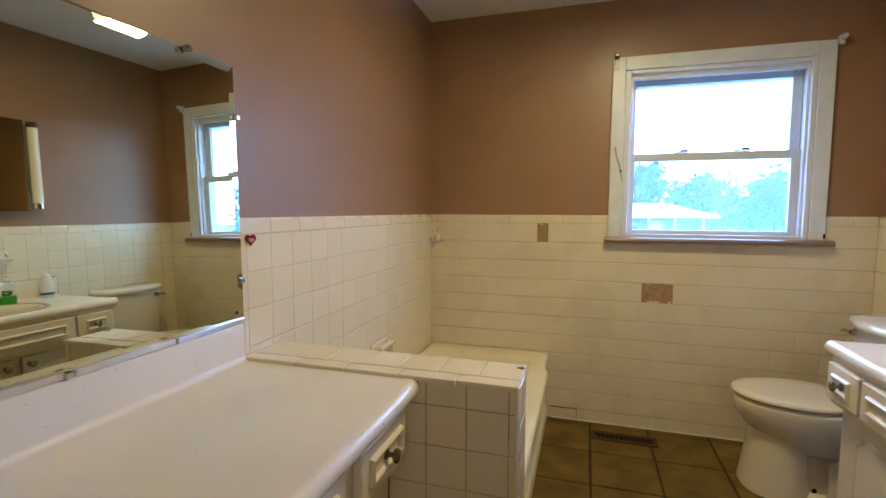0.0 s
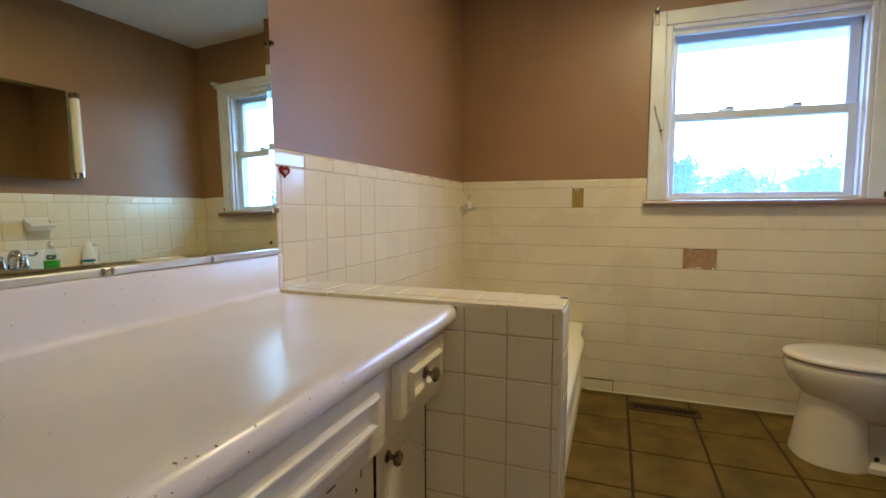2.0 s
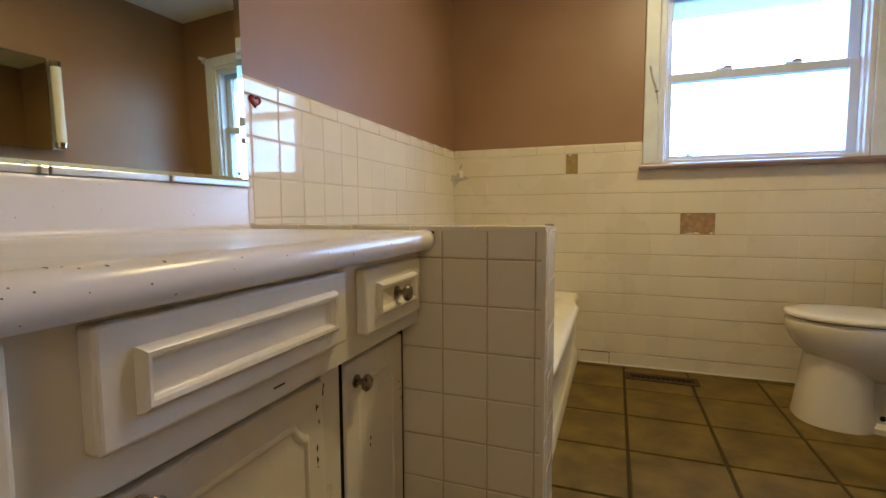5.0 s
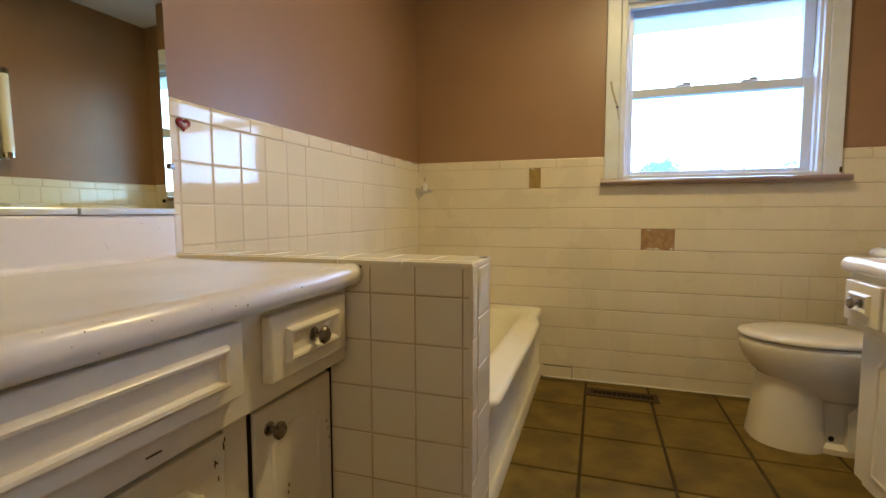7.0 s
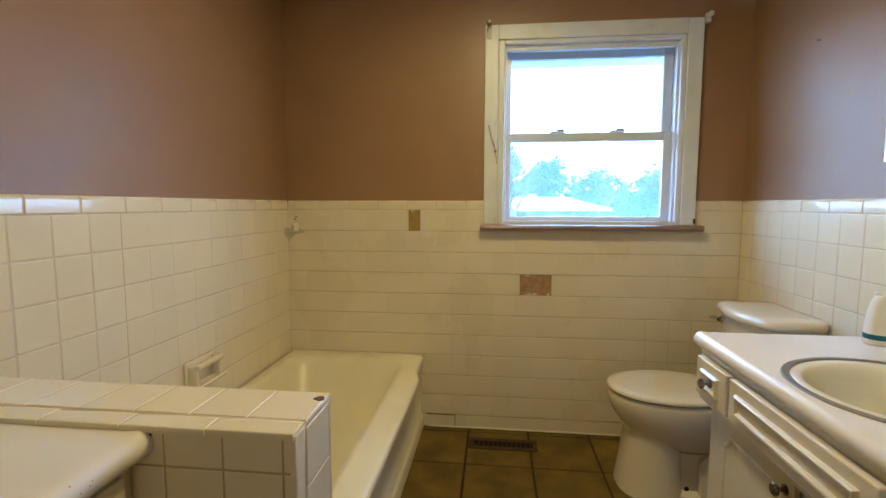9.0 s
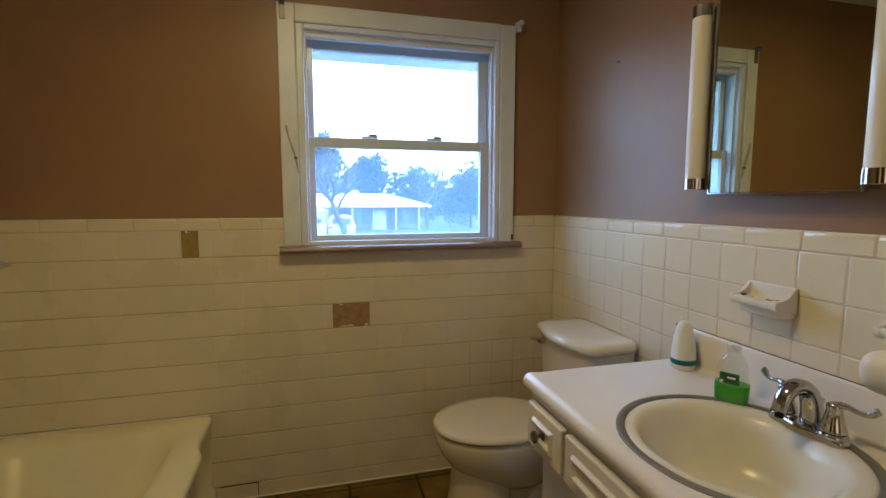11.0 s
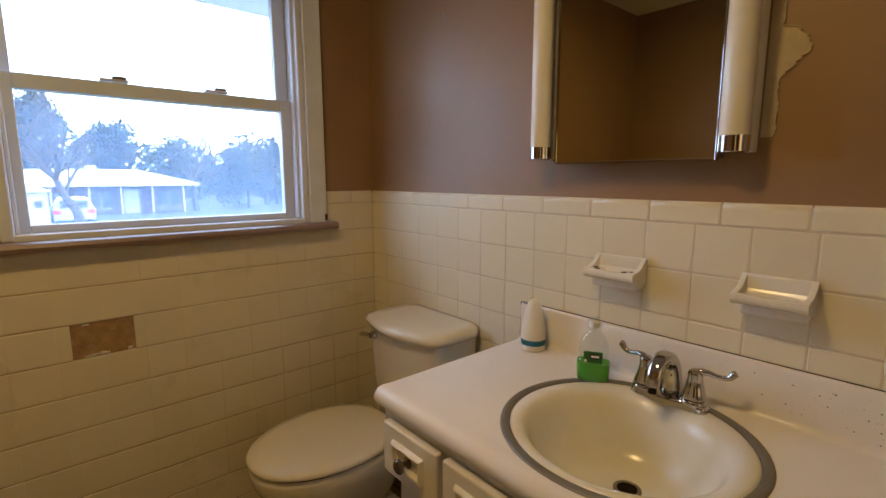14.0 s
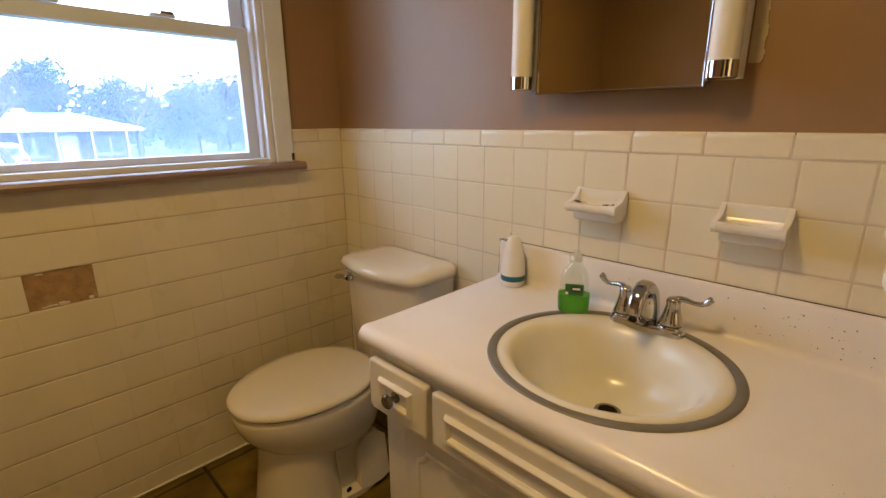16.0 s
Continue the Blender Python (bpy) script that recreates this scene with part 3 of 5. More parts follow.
def knob(x, y, z, sgn, parent):
    k = part("knob", lathe([(0.013, 0.0), (0.013, sgn * 0.003), (0.006, sgn * 0.006), (0.0055, sgn * 0.014), (0.010, sgn * 0.017), (0.0155, sgn * 0.021), (0.0165, sgn * 0.026), (0.013, sgn * 0.030), (0.005, sgn * 0.031)], x, y, z, 24, "x"),
             BRONZE, parent, "worn nickel knob", 40)
    return k


def moulding(x, y0, y1, z0, z1, sgn, w=0.015, h=0.0105):
    """A raised picture-frame moulding with mitred, rounded section."""
    sect = [(0.0, 0.0), (0.15 * w, 0.7 * h), (0.4 * w, h), (0.7 * w, 0.85 * h), (0.85 * w, 0.4 * h), (w, 0.25 * h), (w, 0.0)]
    bm = bmesh.new()
    loops = []
    for o, hh in sect:
        loops.append([Vector((x + sgn * hh, yy, zz)) for yy, zz in ((y0 + o, z0 + o), (y1 - o, z0 + o), (y1 - o, z1 - o), (y0 + o, z1 - o))])
    return loft(loops, False, False, bm)


def drawer(name, x, y0, y1, z0, z1, sgn, parent, mat, inset, with_knob=True):
    t = 0.022
    a, b = (x, x + sgn * t) if sgn > 0 else (x + sgn * t, x)
    d = part(name, rbox(a, b, y0, y1, z0, z1, 0.005, 3), mat, parent)
    part("moulding", moulding(x + sgn * t, y0 + inset, y1 - inset, z0 + inset * 0.75, z1 - inset * 0.75, sgn), mat, d, smooth=40)
    if with_knob:
        knob(x + sgn * t, (y0 + y1) / 2, (z0 + z1) / 2, sgn, d)
    return d


def cabinet_door(x, y0, y1, z0, z1, sgn, parent, mat, knob_y, knob_z):
    t = 0.017
    a, b = (x, x + sgn * t) if sgn > 0 else (x + sgn * t, x)
    d = part("door", rbox(a, b, y0, y1, z0, z1, 0.004, 2), mat, parent)
    i = 0.045
    # panel bead with scooped upper corners
    pts, r = [], 0.032
    ya, yb, za, zb = y0 + i, y1 - i, z0 + i, z1 - i
    pts += [(ya, za), (yb, za)]
    pts += [(yb, zb - r), (yb - 0.3 * r, zb - 0.85 * r), (yb - 0.75 * r, zb - 0.45 * r), (yb - r, zb), (ya + r, zb), (ya + 0.75 * r, zb - 0.45 * r), (ya + 0.3 * r, zb - 0.85 * r), (ya, zb - r)]
    cy, cz = (ya + yb) / 2, (za + zb) / 2
    loops = []
    for o, hh in ((0.0, 0.0), (0.002, 0.003), (0.005, 0.0045), (0.009, 0.003), (0.012, 0.0)):
        loops.append([Vector((x + sgn * (t + hh), p + (cy - p) / abs(cy - p) * o, q + (cz - q) / abs(cz - q) * o)) for p, q in pts])
    part("panel_bead", loft(loops, False, False), mat, d, smooth=50)
    knob(x + sgn * t, knob_y, knob_z, sgn, d)
    return d


LX, LZ = -0.410, 0.803
vanity_long = thing("vanity_cabinet", -0.65, 0.3, 0, "long white painted vanity cabinet with chipped drawer fronts", "cabinet")
part("apron", rbox(-0.452, LX, YF + 0.01, 1.086, 0.592, LZ - 0.036, 0.002), CABINET, vanity_long, "worn painted apron rail")
part("body", rbox(XL - 0.004, -0.472, YF + 0.01, 1.084, 0.09, LZ - 0.036, 0.001), CABINET, vanity_long)
# Toe kick coloured near-black, the shade under the cabinet put into it.
part("toe_kick", rbox(XL - 0.004, -0.53, YF + 0.01, 1.084, 0.0, 0.09, 0), GAP_SHADE_AND_BLACK, vanity_long)
for y0, y1 in ((0.768, 0.8235), (0.305, 0.400), (-0.18, -0.11)):
    part("stile", rbox(-0.472, -0.455, y0, y1, 0.09, 0.579, 0.002), CABINET, vanity_long)
drawer("drawer", LX, 0.810, 1.050, 0.629, 0.745, 1, vanity_long, CABINET, 0.036)
drawer("false_front", LX, 0.360, 0.748, 0.637, 0.751, 1, vanity_long, CABINET, 0.034, False)
drawer("drawer", LX, -0.10, 0.303, 0.637, 0.755, 1, vanity_long, CABINET, 0.031)
cabinet_door(-0.466, 0.834, 1.080, 0.10, 0.562, 1, vanity_long, CABINET, 0.872, 0.520)
cabinet_door(-0.466, 0.404, 0.766, 0.10, 0.560, 1, vanity_long, CABINET, 0.432, 0.538)
cabinet_door(-0.466, -0.10, 0.300, 0.10, 0.560, 1, vanity_long, CABINET, 0.268, 0.515)
# Solid near-black strips stand in for the shade beside the doors.
part("shadow_gap", rbox(-0.470, -0.455, 0.824, 0.833, 0.10, 0.590, 0), GAP_SHADE_AND_BLACK, vanity_long)
part("shadow_gap", rbox(-0.470, -0.450, 1.0825, 1.086, 0.10, 0.579, 0), GAP_SHADE_AND_BLACK, vanity_long)
chip_dice = random.Random(17)
for y, z, n in ((0.744, 0.43, 3), (0.747, 0.50, 4), (0.925, 0.36, 3), (1.064, 0.44, 3), (1.070, 0.40, 2), (0.752, 0.30, 3), (0.765, 0.545, 3)):
    bm = bmesh.new()
    for k in range(n):
        u, w, h = y + chip_dice.uniform(-0.003, 0.003), z + chip_dice.uniform(-0.02, 0.02), chip_dice.uniform(0.003, 0.014)
        tube([(-0.4490, u, w), (-0.4490, u + chip_dice.uniform(-0.001, 0.001), w + h / 2), (-0.4490, u + chip_dice.uniform(-0.002, 0.002), w + h)], [0.0006, chip_dice.uniform(0.001, 0.0022), 0.0004], 6, bm)
    part("chipped_paint", bm, CHIP_AND_SHADE, vanity_long)
part("apron_chip", rbox(-0.4105, -0.4090, 0.598, 0.620, 0.6090, 0.6115, 0), CHIP_AND_SHADE, vanity_long)

counter_long = thing("countertop", -0.6, 0.3, LZ, "long white laminate countertop with chipped rolled edge", "countertop")
part("worktop", extrude_y(counter_profile(XL - 0.010, -0.366, LZ, 0.911, 1), YF + 0.005, 1.086), LAMINATE, counter_long, smooth=35)
part("splash_end", rbox(XL - 0.001, XL + 0.010, 1.0865, 1.108, 0.8135, 0.911, 0.004, 3), LAMINATE, counter_long, smooth=40)
fleck_dice = random.Random(3)
bm = bmesh.new()
for i in range(80):
    y = fleck_dice.gauss(0.24, 0.07) if i < 46 else fleck_dice.uniform(0.15, 1.0)
    a = radians(fleck_dice.uniform(-35, 75))
    p = Vector((-0.366 - 0.024 + 0.0243 * math.cos(a), y, LZ - 0.022 + 0.0243 * math.sin(a)))
    nrm = Vector((math.cos(a), 0, math.sin(a)))
    s1, s2 = Vector((0, 1, 0)), nrm.cross(Vector((0, 1, 0)))
    r = fleck_dice.choice((0.0007, 0.0009, 0.0012, 0.0018)) if i < 70 else 0.0010
    vs = [bm.verts.new(p + nrm * 0.0002 + r * ((1 + 0.3 * fleck_dice.random()) * math.cos(q * 1.047) * s1 + math.sin(q * 1.047) * s2)) for q in range(6)]
    bm.faces.new(vs)
for i in range(34):
    r = fleck_dice.choice((0.0006, 0.0008, 0.0012))
    x, y = fleck_dice.uniform(-0.83, -0.42), fleck_dice.uniform(-0.1, 1.05)
    bm.faces.new([bm.verts.new((x + r * math.cos(q * 1.047), y + r * (1 + fleck_dice.random()) * math.sin(q * 1.047), LZ + 0.0004)) for q in range(6)])
for i in range(16):
    y, z = fleck_dice.uniform(0.2, 1.05), fleck_dice.uniform(LZ + 0.025, 0.900)
    bm.faces.new([bm.verts.new((XL + 0.0104, y + 0.0009 * math.cos(q * 1.047), z + 0.0012 * math.sin(q * 1.047))) for q in range(6)])
tagged(part("chips", bm, FLECK, counter_long, "small dark chips in the laminate edge"), kind="stuff")
part("seam", rbox(-0.36 - 0.30, -0.37, 1.0862, 1.0876, LZ - 0.03, LZ + 0.001, 0), GAP_SHADE_AND_BLACK, counter_long, "dark open seam")

# vanity with the basin
RX, RZ = 0.860, 0.775
RY0, RY1 = 0.985, 1.953
vanity_sink = thing("vanity_cabinet", 1.1, 1.47, 0, "small white painted sink vanity with raised drawer fronts", "cabinet")
part("apron", rbox(RX, RX + 0.04, RY0 + 0.015, RY1 - 0.012, 0.565, RZ - 0.036, 0.002), CABINET, vanity_sink)
part("body", rbox(RX + 0.058, XR - 0.001, RY0 + 0.015, RY1 - 0.012, 0.09, 0.58, 0.001), CABINET, vanity_sink)
part("side_panel", rbox(RX + 0.041, XR - 0.001, RY1 - 0.030, RY1 - 0.0115, 0.581, RZ - 0.036, 0.001), CABINET, vanity_sink)
part("side_panel", rbox(RX + 0.041, XR - 0.001, RY0 + 0.0145, RY0 + 0.033, 0.581, RZ - 0.036, 0.001), CABINET, vanity_sink)
part("toe_kick", rbox(RX + 0.12, XR - 0.001, RY0 + 0.02, RY1 - 0.016, 0.0, 0.09, 0), CABINET, vanity_sink)
for y0, y1 in ((1.860, RY1 - 0.012), (RY0 + 0.015, 1.075), (1.455, 1.485)):
    part("stile", rbox(RX + 0.041, RX + 0.058, y0, y1, 0.09, 0.564, 0.002), CABINET, vanity_sink)
drawer("drawer", RX, 1.730, 1.918, 0.592, 0.712, -1, vanity_sink, CABINET, 0.040)
drawer("false_front", RX, 1.208, 1.713, 0.592, 0.712, -1, vanity_sink, CABINET, 0.040, False)
drawer("drawer", RX, 1.004, 1.192, 0.592, 0.712, -1, vanity_sink, CABINET, 0.040)
cabinet_door(RX + 0.040, 1.490, 1.856, 0.10, 0.556, -1, vanity_sink, CABINET, 1.52, 0.515)
cabinet_door(RX + 0.040, 1.080, 1.452, 0.10, 0.556, -1, vanity_sink, CABINET, 1.42, 0.515)
for z in (0.47, 0.17):
    part("hinge", rbox(RX + 0.034, RX + 0.042, 1.853, 1.864, z, z + 0.03, 0.003), CABINET, vanity_sink)

counter_sink = thing("countertop", 1.1, 1.47, RZ, "white laminate countertop with a backsplash around the basin", "countertop")
worktop = part("worktop", extrude_y(counter_profile(XR + 0.004, 0.838, RZ, 0.886, -1), RY0, RY1), LAMINATE, counter_sink, smooth=35)
SX, SY, SRX, SRY = 1.100, 1.480, 0.232, 0.240
carve(worktop, loft([circle(SX, SY, RZ - 0.2, SRX - 0.018, SRY - 0.018, 64), circle(SX, SY, RZ + 0.2, SRX - 0.018, SRY - 0.018, 64)]))
worktop.data.set_sharp_from_angle(angle=radians(35))
bm = bmesh.new()
for i in range(60):
    y, z = fleck_dice.uniform(1.02, 1.62), fleck_dice.uniform(RZ + 0.012, RZ + 0.095)
    if i > 36:
        y = fleck_dice.gauss(1.20, 0.05)
    r = fleck_dice.choice((0.0007, 0.0009, 0.0016))
    vs = [bm.verts.new((XR - 0.0165, y + r * math.cos(q * 1.047), z + r * math.sin(q * 1.047))) for q in range(6)]
    bm.faces.new(vs)
for i in range(14):
    r, x, y = fleck_dice.choice((0.0006, 0.0009)), fleck_dice.uniform(0.87, 0.98), fleck_dice.uniform(1.02, 1.22)
    bm.faces.new([bm.verts.new((x + r * math.cos(q * 1.047), y + r * math.sin(q * 1.047), RZ + 0.0004)) for q in range(6)])
tagged(part("specks", bm, FLECK, counter_sink, "dark specks on the backsplash"), kind="stuff")
part("seam", rbox(XR - 0.0030, XR - 0.0005, RY0, RY1 - 0.001, 0.8862, 0.8874, 0), GAP_SHADE_AND_BLACK, counter_sink, "dark open seam above the backsplash")

basin = thing("sink_basin", SX, SY, RZ, "round white basin with a grey steel rim ring", "sink")


def oval(rx, ry, z, dx=0.0, n=64):
    return circle(SX + dx, SY, RZ + z, rx, ry, n)


part("rim_ring", loft([oval(SRX, SRY, 0.0), oval(SRX - 0.001, SRY - 0.001, 0.0025), oval(SRX - 0.004, SRY - 0.004, 0.004), oval(SRX - 0.015, SRY - 0.015, 0.004), oval(SRX - 0.019, SRY - 0.019, 0.002), oval(SRX - 0.0195, SRY - 0.0195, -0.004)], False, False), STEEL, basin, "dull grey steel mounting ring", 50)
part("bowl", loft([oval(SRX - 0.017, SRY - 0.017, -0.006), oval(SRX - 0.0195, SRY - 0.0195, 0.0), oval(SRX - 0.026, SRY - 0.026, 0.003), oval(SRX - 0.045, SRY - 0.045, 0.002, -0.006), oval(0.179, 0.186, -0.003, -0.009), oval(0.170, 0.177, -0.012, -0.011), oval(0.162, 0.170, -0.032, -0.012),
                   oval(0.143, 0.155, -0.069, -0.008), oval(0.123, 0.137, -0.102, 0.003), oval(0.086, 0.100, -0.127, 0.012), oval(0.05, 0.055, -0.136, 0.022), oval(0.022, 0.022, -0.140, 0.027)], False, True), BOWL, basin, "white enamel bowl stained near the drain", 60)
part("drain", lathe([(0.027, -0.138), (0.027, -0.1345), (0.0215, -0.1325), (0.018, -0.1355), (0.006, -0.1355)], SX + 0.027, SY, RZ, 28), STEEL, basin, "dark metal drain", 40)
# Near-black disc paints the shade inside the drain.
part("drain_hole", lathe([(0.0195, -0.1345), (0.0195, -0.1340), (0.004, -0.1340)], SX + 0.027, SY, RZ, 24), GAP_SHADE_AND_BLACK, basin, "dark drain opening")

faucet = thing("faucet", 1.292, SY, RZ, "chrome two-handle faucet with an arched spout", "faucet")
FX, FZ = 1.288, RZ + 0.002
base_pts = []
for i in range(40):
    a = 2 * math.pi * i / 40
    y = 0.082 * math.copysign(abs(math.cos(a)) ** 0.8, math.cos(a))
    x = (0.030 - 0.007 * math.sin(min(1, abs(y) / 0.082) * math.pi) ** 2) * math.copysign(abs(math.sin(a)) ** 0.7, math.sin(a))
    base_pts.append((x, y))
part("base", loft([[Vector((FX + x * k, SY + y * k, FZ + h)) for x, y in base_pts] for k, h in ((1.0, 0.0), (1.0, 0.008), (0.97, 0.013), (0.88, 0.017), (0.8, 0.018))]), CHROME, faucet, smooth=50)
for s in (-1, 1):
    hy = SY + s * 0.052
    hub = part("handle_hub", lathe([(0.027, 0.014), (0.027, 0.020), (0.0245, 0.0235), (0.0225, 0.0240), (0.0225, 0.0255), (0.0245, 0.0262), (0.0240, 0.030), (0.0195, 0.044), (0.0160, 0.058), (0.0140, 0.070), (0.0150, 0.076), (0.0135, 0.082), (0.008, 0.086), (0.001, 0.087)], FX, hy, FZ, 32), CHROME, faucet, smooth=50)
    # Near-black ring paints the groove's shade.
    part("groove", lathe([(0.0228, 0.0241), (0.0228, 0.0255)], FX, hy, FZ, 28), GAP_SHADE_AND_BLACK, hub, "dark groove round the hub")
    pts = [(FX, hy, FZ + 0.078), (FX + 0.002, hy + s * 0.010, FZ + 0.084), (FX + 0.005, hy + s * 0.022, FZ + 0.084), (FX + 0.008, hy + s * 0.036, FZ + 0.080), (FX + 0.011, hy + s * 0.050, FZ + 0.079), (FX + 0.013, hy + s * 0.060, FZ + 0.084), (FX + 0.014, hy + s * 0.066, FZ + 0.092), (FX + 0.013, hy + s * 0.065, FZ + 0.099)]
    part("lever", tube(pts, [0.0075, 0.0072, 0.0060, 0.0050, 0.0052, 0.0066, 0.0082, 0.0030], 14), CHROME, hub, smooth=60)
rings = []
for i in range(19):
    q = i / 18
    a = radians(162 * q)
    cx, cz = FX + 0.012 - 0.047 * (1 - math.cos(a)), 0.016 + 0.088 * math.sin(a * 0.99) ** 0.75
    tx, tz = -math.sin(a), math.cos(a) * 1.6
    k = math.hypot(tx, tz)
    nx, nz = tz / k, -tx / k
    wide, deep = 0.0215 - 0.0065 * q, 0.0185 - 0.0065 * q
    ring_pts = []
    for j in range(24):
        b = 2 * math.pi * j / 24
        u, v = deep * math.copysign(abs(math.cos(b)) ** 0.8, math.cos(b)), wide * math.copysign(abs(math.sin(b)) ** 0.8, math.sin(b))
        ring_pts.append(Vector((cx + nx * u, SY + v, FZ + cz + nz * u)))
    rings.append(ring_pts)
spout = part("spout", loft(rings), CHROME, faucet, smooth=60)
# Outlet coloured near-black for the shade inside it.
part("aerator", lathe([(0.0085, -0.002), (0.0085, -0.009), (0.006, -0.009)], FX + 0.012 - 0.047 * 1.95, SY, FZ + 0.050, 18), GAP_SHADE_AND_BLACK, spout, "dark outlet")
part("lift_rod", tube([(FX + 0.034, SY, FZ + 0.012), (FX + 0.036, SY, FZ + 0.055), (FX + 0.036, SY, FZ + 0.060), (FX + 0.036, SY, FZ + 0.068), (FX + 0.036, SY, FZ + 0.071)], [0.0025, 0.0025, 0.006, 0.0065, 0.002], 12), CHROME, faucet, smooth=50)

# bottle of green soap
BX, BY = 1.262, 1.648
bottle = thing("soap_bottle", BX, BY, RZ, "clear squeeze bottle one third full of green dish soap", "bottle")


def bottle_rings(profile, squash=0.70, power=0.72, n=36):
    """Flat-sided oval rings, broad along the backsplash."""
    rings = []
    for r, h in profile:
        ring_pts = []
        for i in range(n):
            a = 2 * math.pi * i / n
            p = power if r > 0.02 else 1.0
            q = squash if r > 0.02 else 1.0
            x, y = q * r * math.copysign(abs(math.cos(a)) ** p, math.cos(a)), r * math.copysign(abs(math.sin(a)) ** p, math.sin(a))
            ring_pts.append(Vector((BX + x, BY + y, RZ + 0.001 + h)))
        rings.append(ring_pts)
    return rings


shell = part("shell", loft(bottle_rings([(0.030, 0.0), (0.0335, 0.004), (0.0345, 0.030), (0.0345, 0.048), (0.0325, 0.052), (0.0300, 0.056), (0.0305, 0.075), (0.0290, 0.092), (0.0225, 0.108), (0.0150, 0.118), (0.0125, 0.123), (0.0120, 0.130)])), CLEAR, bottle, "clear plastic shell", 50)
part("soap", loft(bottle_rings([(0.029, 0.002), (0.0322, 0.005), (0.0333, 0.030), (0.0333, 0.046), (0.001, 0.0465)])), GREEN_SOAP, bottle, "bright green liquid", 50)
part("cap", lathe([(0.0140, 0.128), (0.0145, 0.130), (0.0145, 0.146), (0.0130, 0.149), (0.0080, 0.150), (0.0075, 0.155), (0.003, 0.156)], BX, BY, RZ, 24), CLEAR, bottle, "clear push cap", 40)
part("cap_core", lathe([(0.0110, 0.131), (0.0110, 0.144), (0.004, 0.147)], BX, BY, RZ, 20), WHITE_PLASTIC, bottle, "milky inner cap", 40)


def front_label(name, u0, u1, z0, z1, out, mat, parent, label="", oval_shape=False):
    """A thin label on the bottle's flat front, turned towards the room."""
    x = BX - 0.0245 - out
    if oval_shape:
        ring_pts = [(BY + (u0 + u1) / 2 + (u1 - u0) / 2 * math.cos(i * 0.2618), RZ + (z0 + z1) / 2 + (z1 - z0) / 2 * math.sin(i * 0.2618)) for i in range(24)]
    else:
        ring_pts = [(BY + u0, RZ + z0), (BY + u1, RZ + z0), (BY + u1, RZ + z1), (BY + u0, RZ + z1)]
    return part(name, loft([[Vector((xx, y, z)) for y, z in ring_pts] for xx in (x, x + 0.0006)]), mat, parent, label)


lab = front_label("label", -0.019, 0.019, 0.052, 0.079, 0.0, LABEL, bottle, "green paper label")
front_label("logo", -0.016, 0.008, 0.060, 0.075, 0.0007, CORD, lab, "dark oval emblem with a white bar", True)
front_label("bar", -0.012, 0.004, 0.0650, 0.0700, 0.0014, LABEL_WHITE, lab)
front_label("corner_mark", 0.012, 0.018, 0.053, 0.059, 0.0007, LABEL_WHITE, lab)

bottle.rotation_euler.z = radians(29)
bottle.scale = (1.12, 1.12, 1.0)

# white air freshener
AX, AY = 1.318, 1.872
freshener = thing("air_freshener", AX, AY, RZ, "white plastic cone air freshener with a teal band", "air freshener")
part("base", lathe([(0.030, 0.0), (0.033, 0.003), (0.034, 0.016)], AX, AY, RZ + 0.001, 32), WHITE_PLASTIC, freshener, smooth=40)
part("band", lathe([(0.0335, 0.0165), (0.0345, 0.018), (0.0345, 0.030), (0.0335, 0.0315)], AX, AY, RZ + 0.001, 32), BLUE_BAND, freshener, "teal blue band", 40)
part("cone", lathe([(0.034, 0.032), (0.033, 0.055), (0.029, 0.09), (0.023, 0.118), (0.017, 0.134), (0.010, 0.142), (0.002, 0.143)], AX, AY, RZ + 0.001, 32), WHITE_PLASTIC, freshener, smooth=50)
part("tip", rbox(AX - 0.006, AX + 0.002, AY + 0.010, AY + 0.016, RZ + 0.13, RZ + 0.153, 0.002), WHITE_PLASTIC, freshener)
part("cord", tube([(XR - 0.012, 1.958, 0.76), (XR - 0.010, 1.957, 0.82), (XR - 0.012, 1.955, 0.889), (XR - 0.03, 1.93, 0.893), (AX + 0.02, AY + 0.02, 0.89)], 0.0014, 6), CORD, freshener, "thin black cord", 60)


# ---- white arm beside the vanity ----
holder = thing("holder_arm", XR, 1.08, 1.05, "white rounded plastic holder arm fixed beside the vanity", "holder")
part("arm", rbox(0.848, XR - 0.012, 1.035, 1.119, 1.062, 1.110, 0.020, 5), WHITE_PLASTIC, holder, smooth=60)
part("mount", rbox(XR - 0.013, XR + 0.0005, 1.02, 1.13, 1.03, 1.13, 0.004, 2), WHITE_PLASTIC, holder)


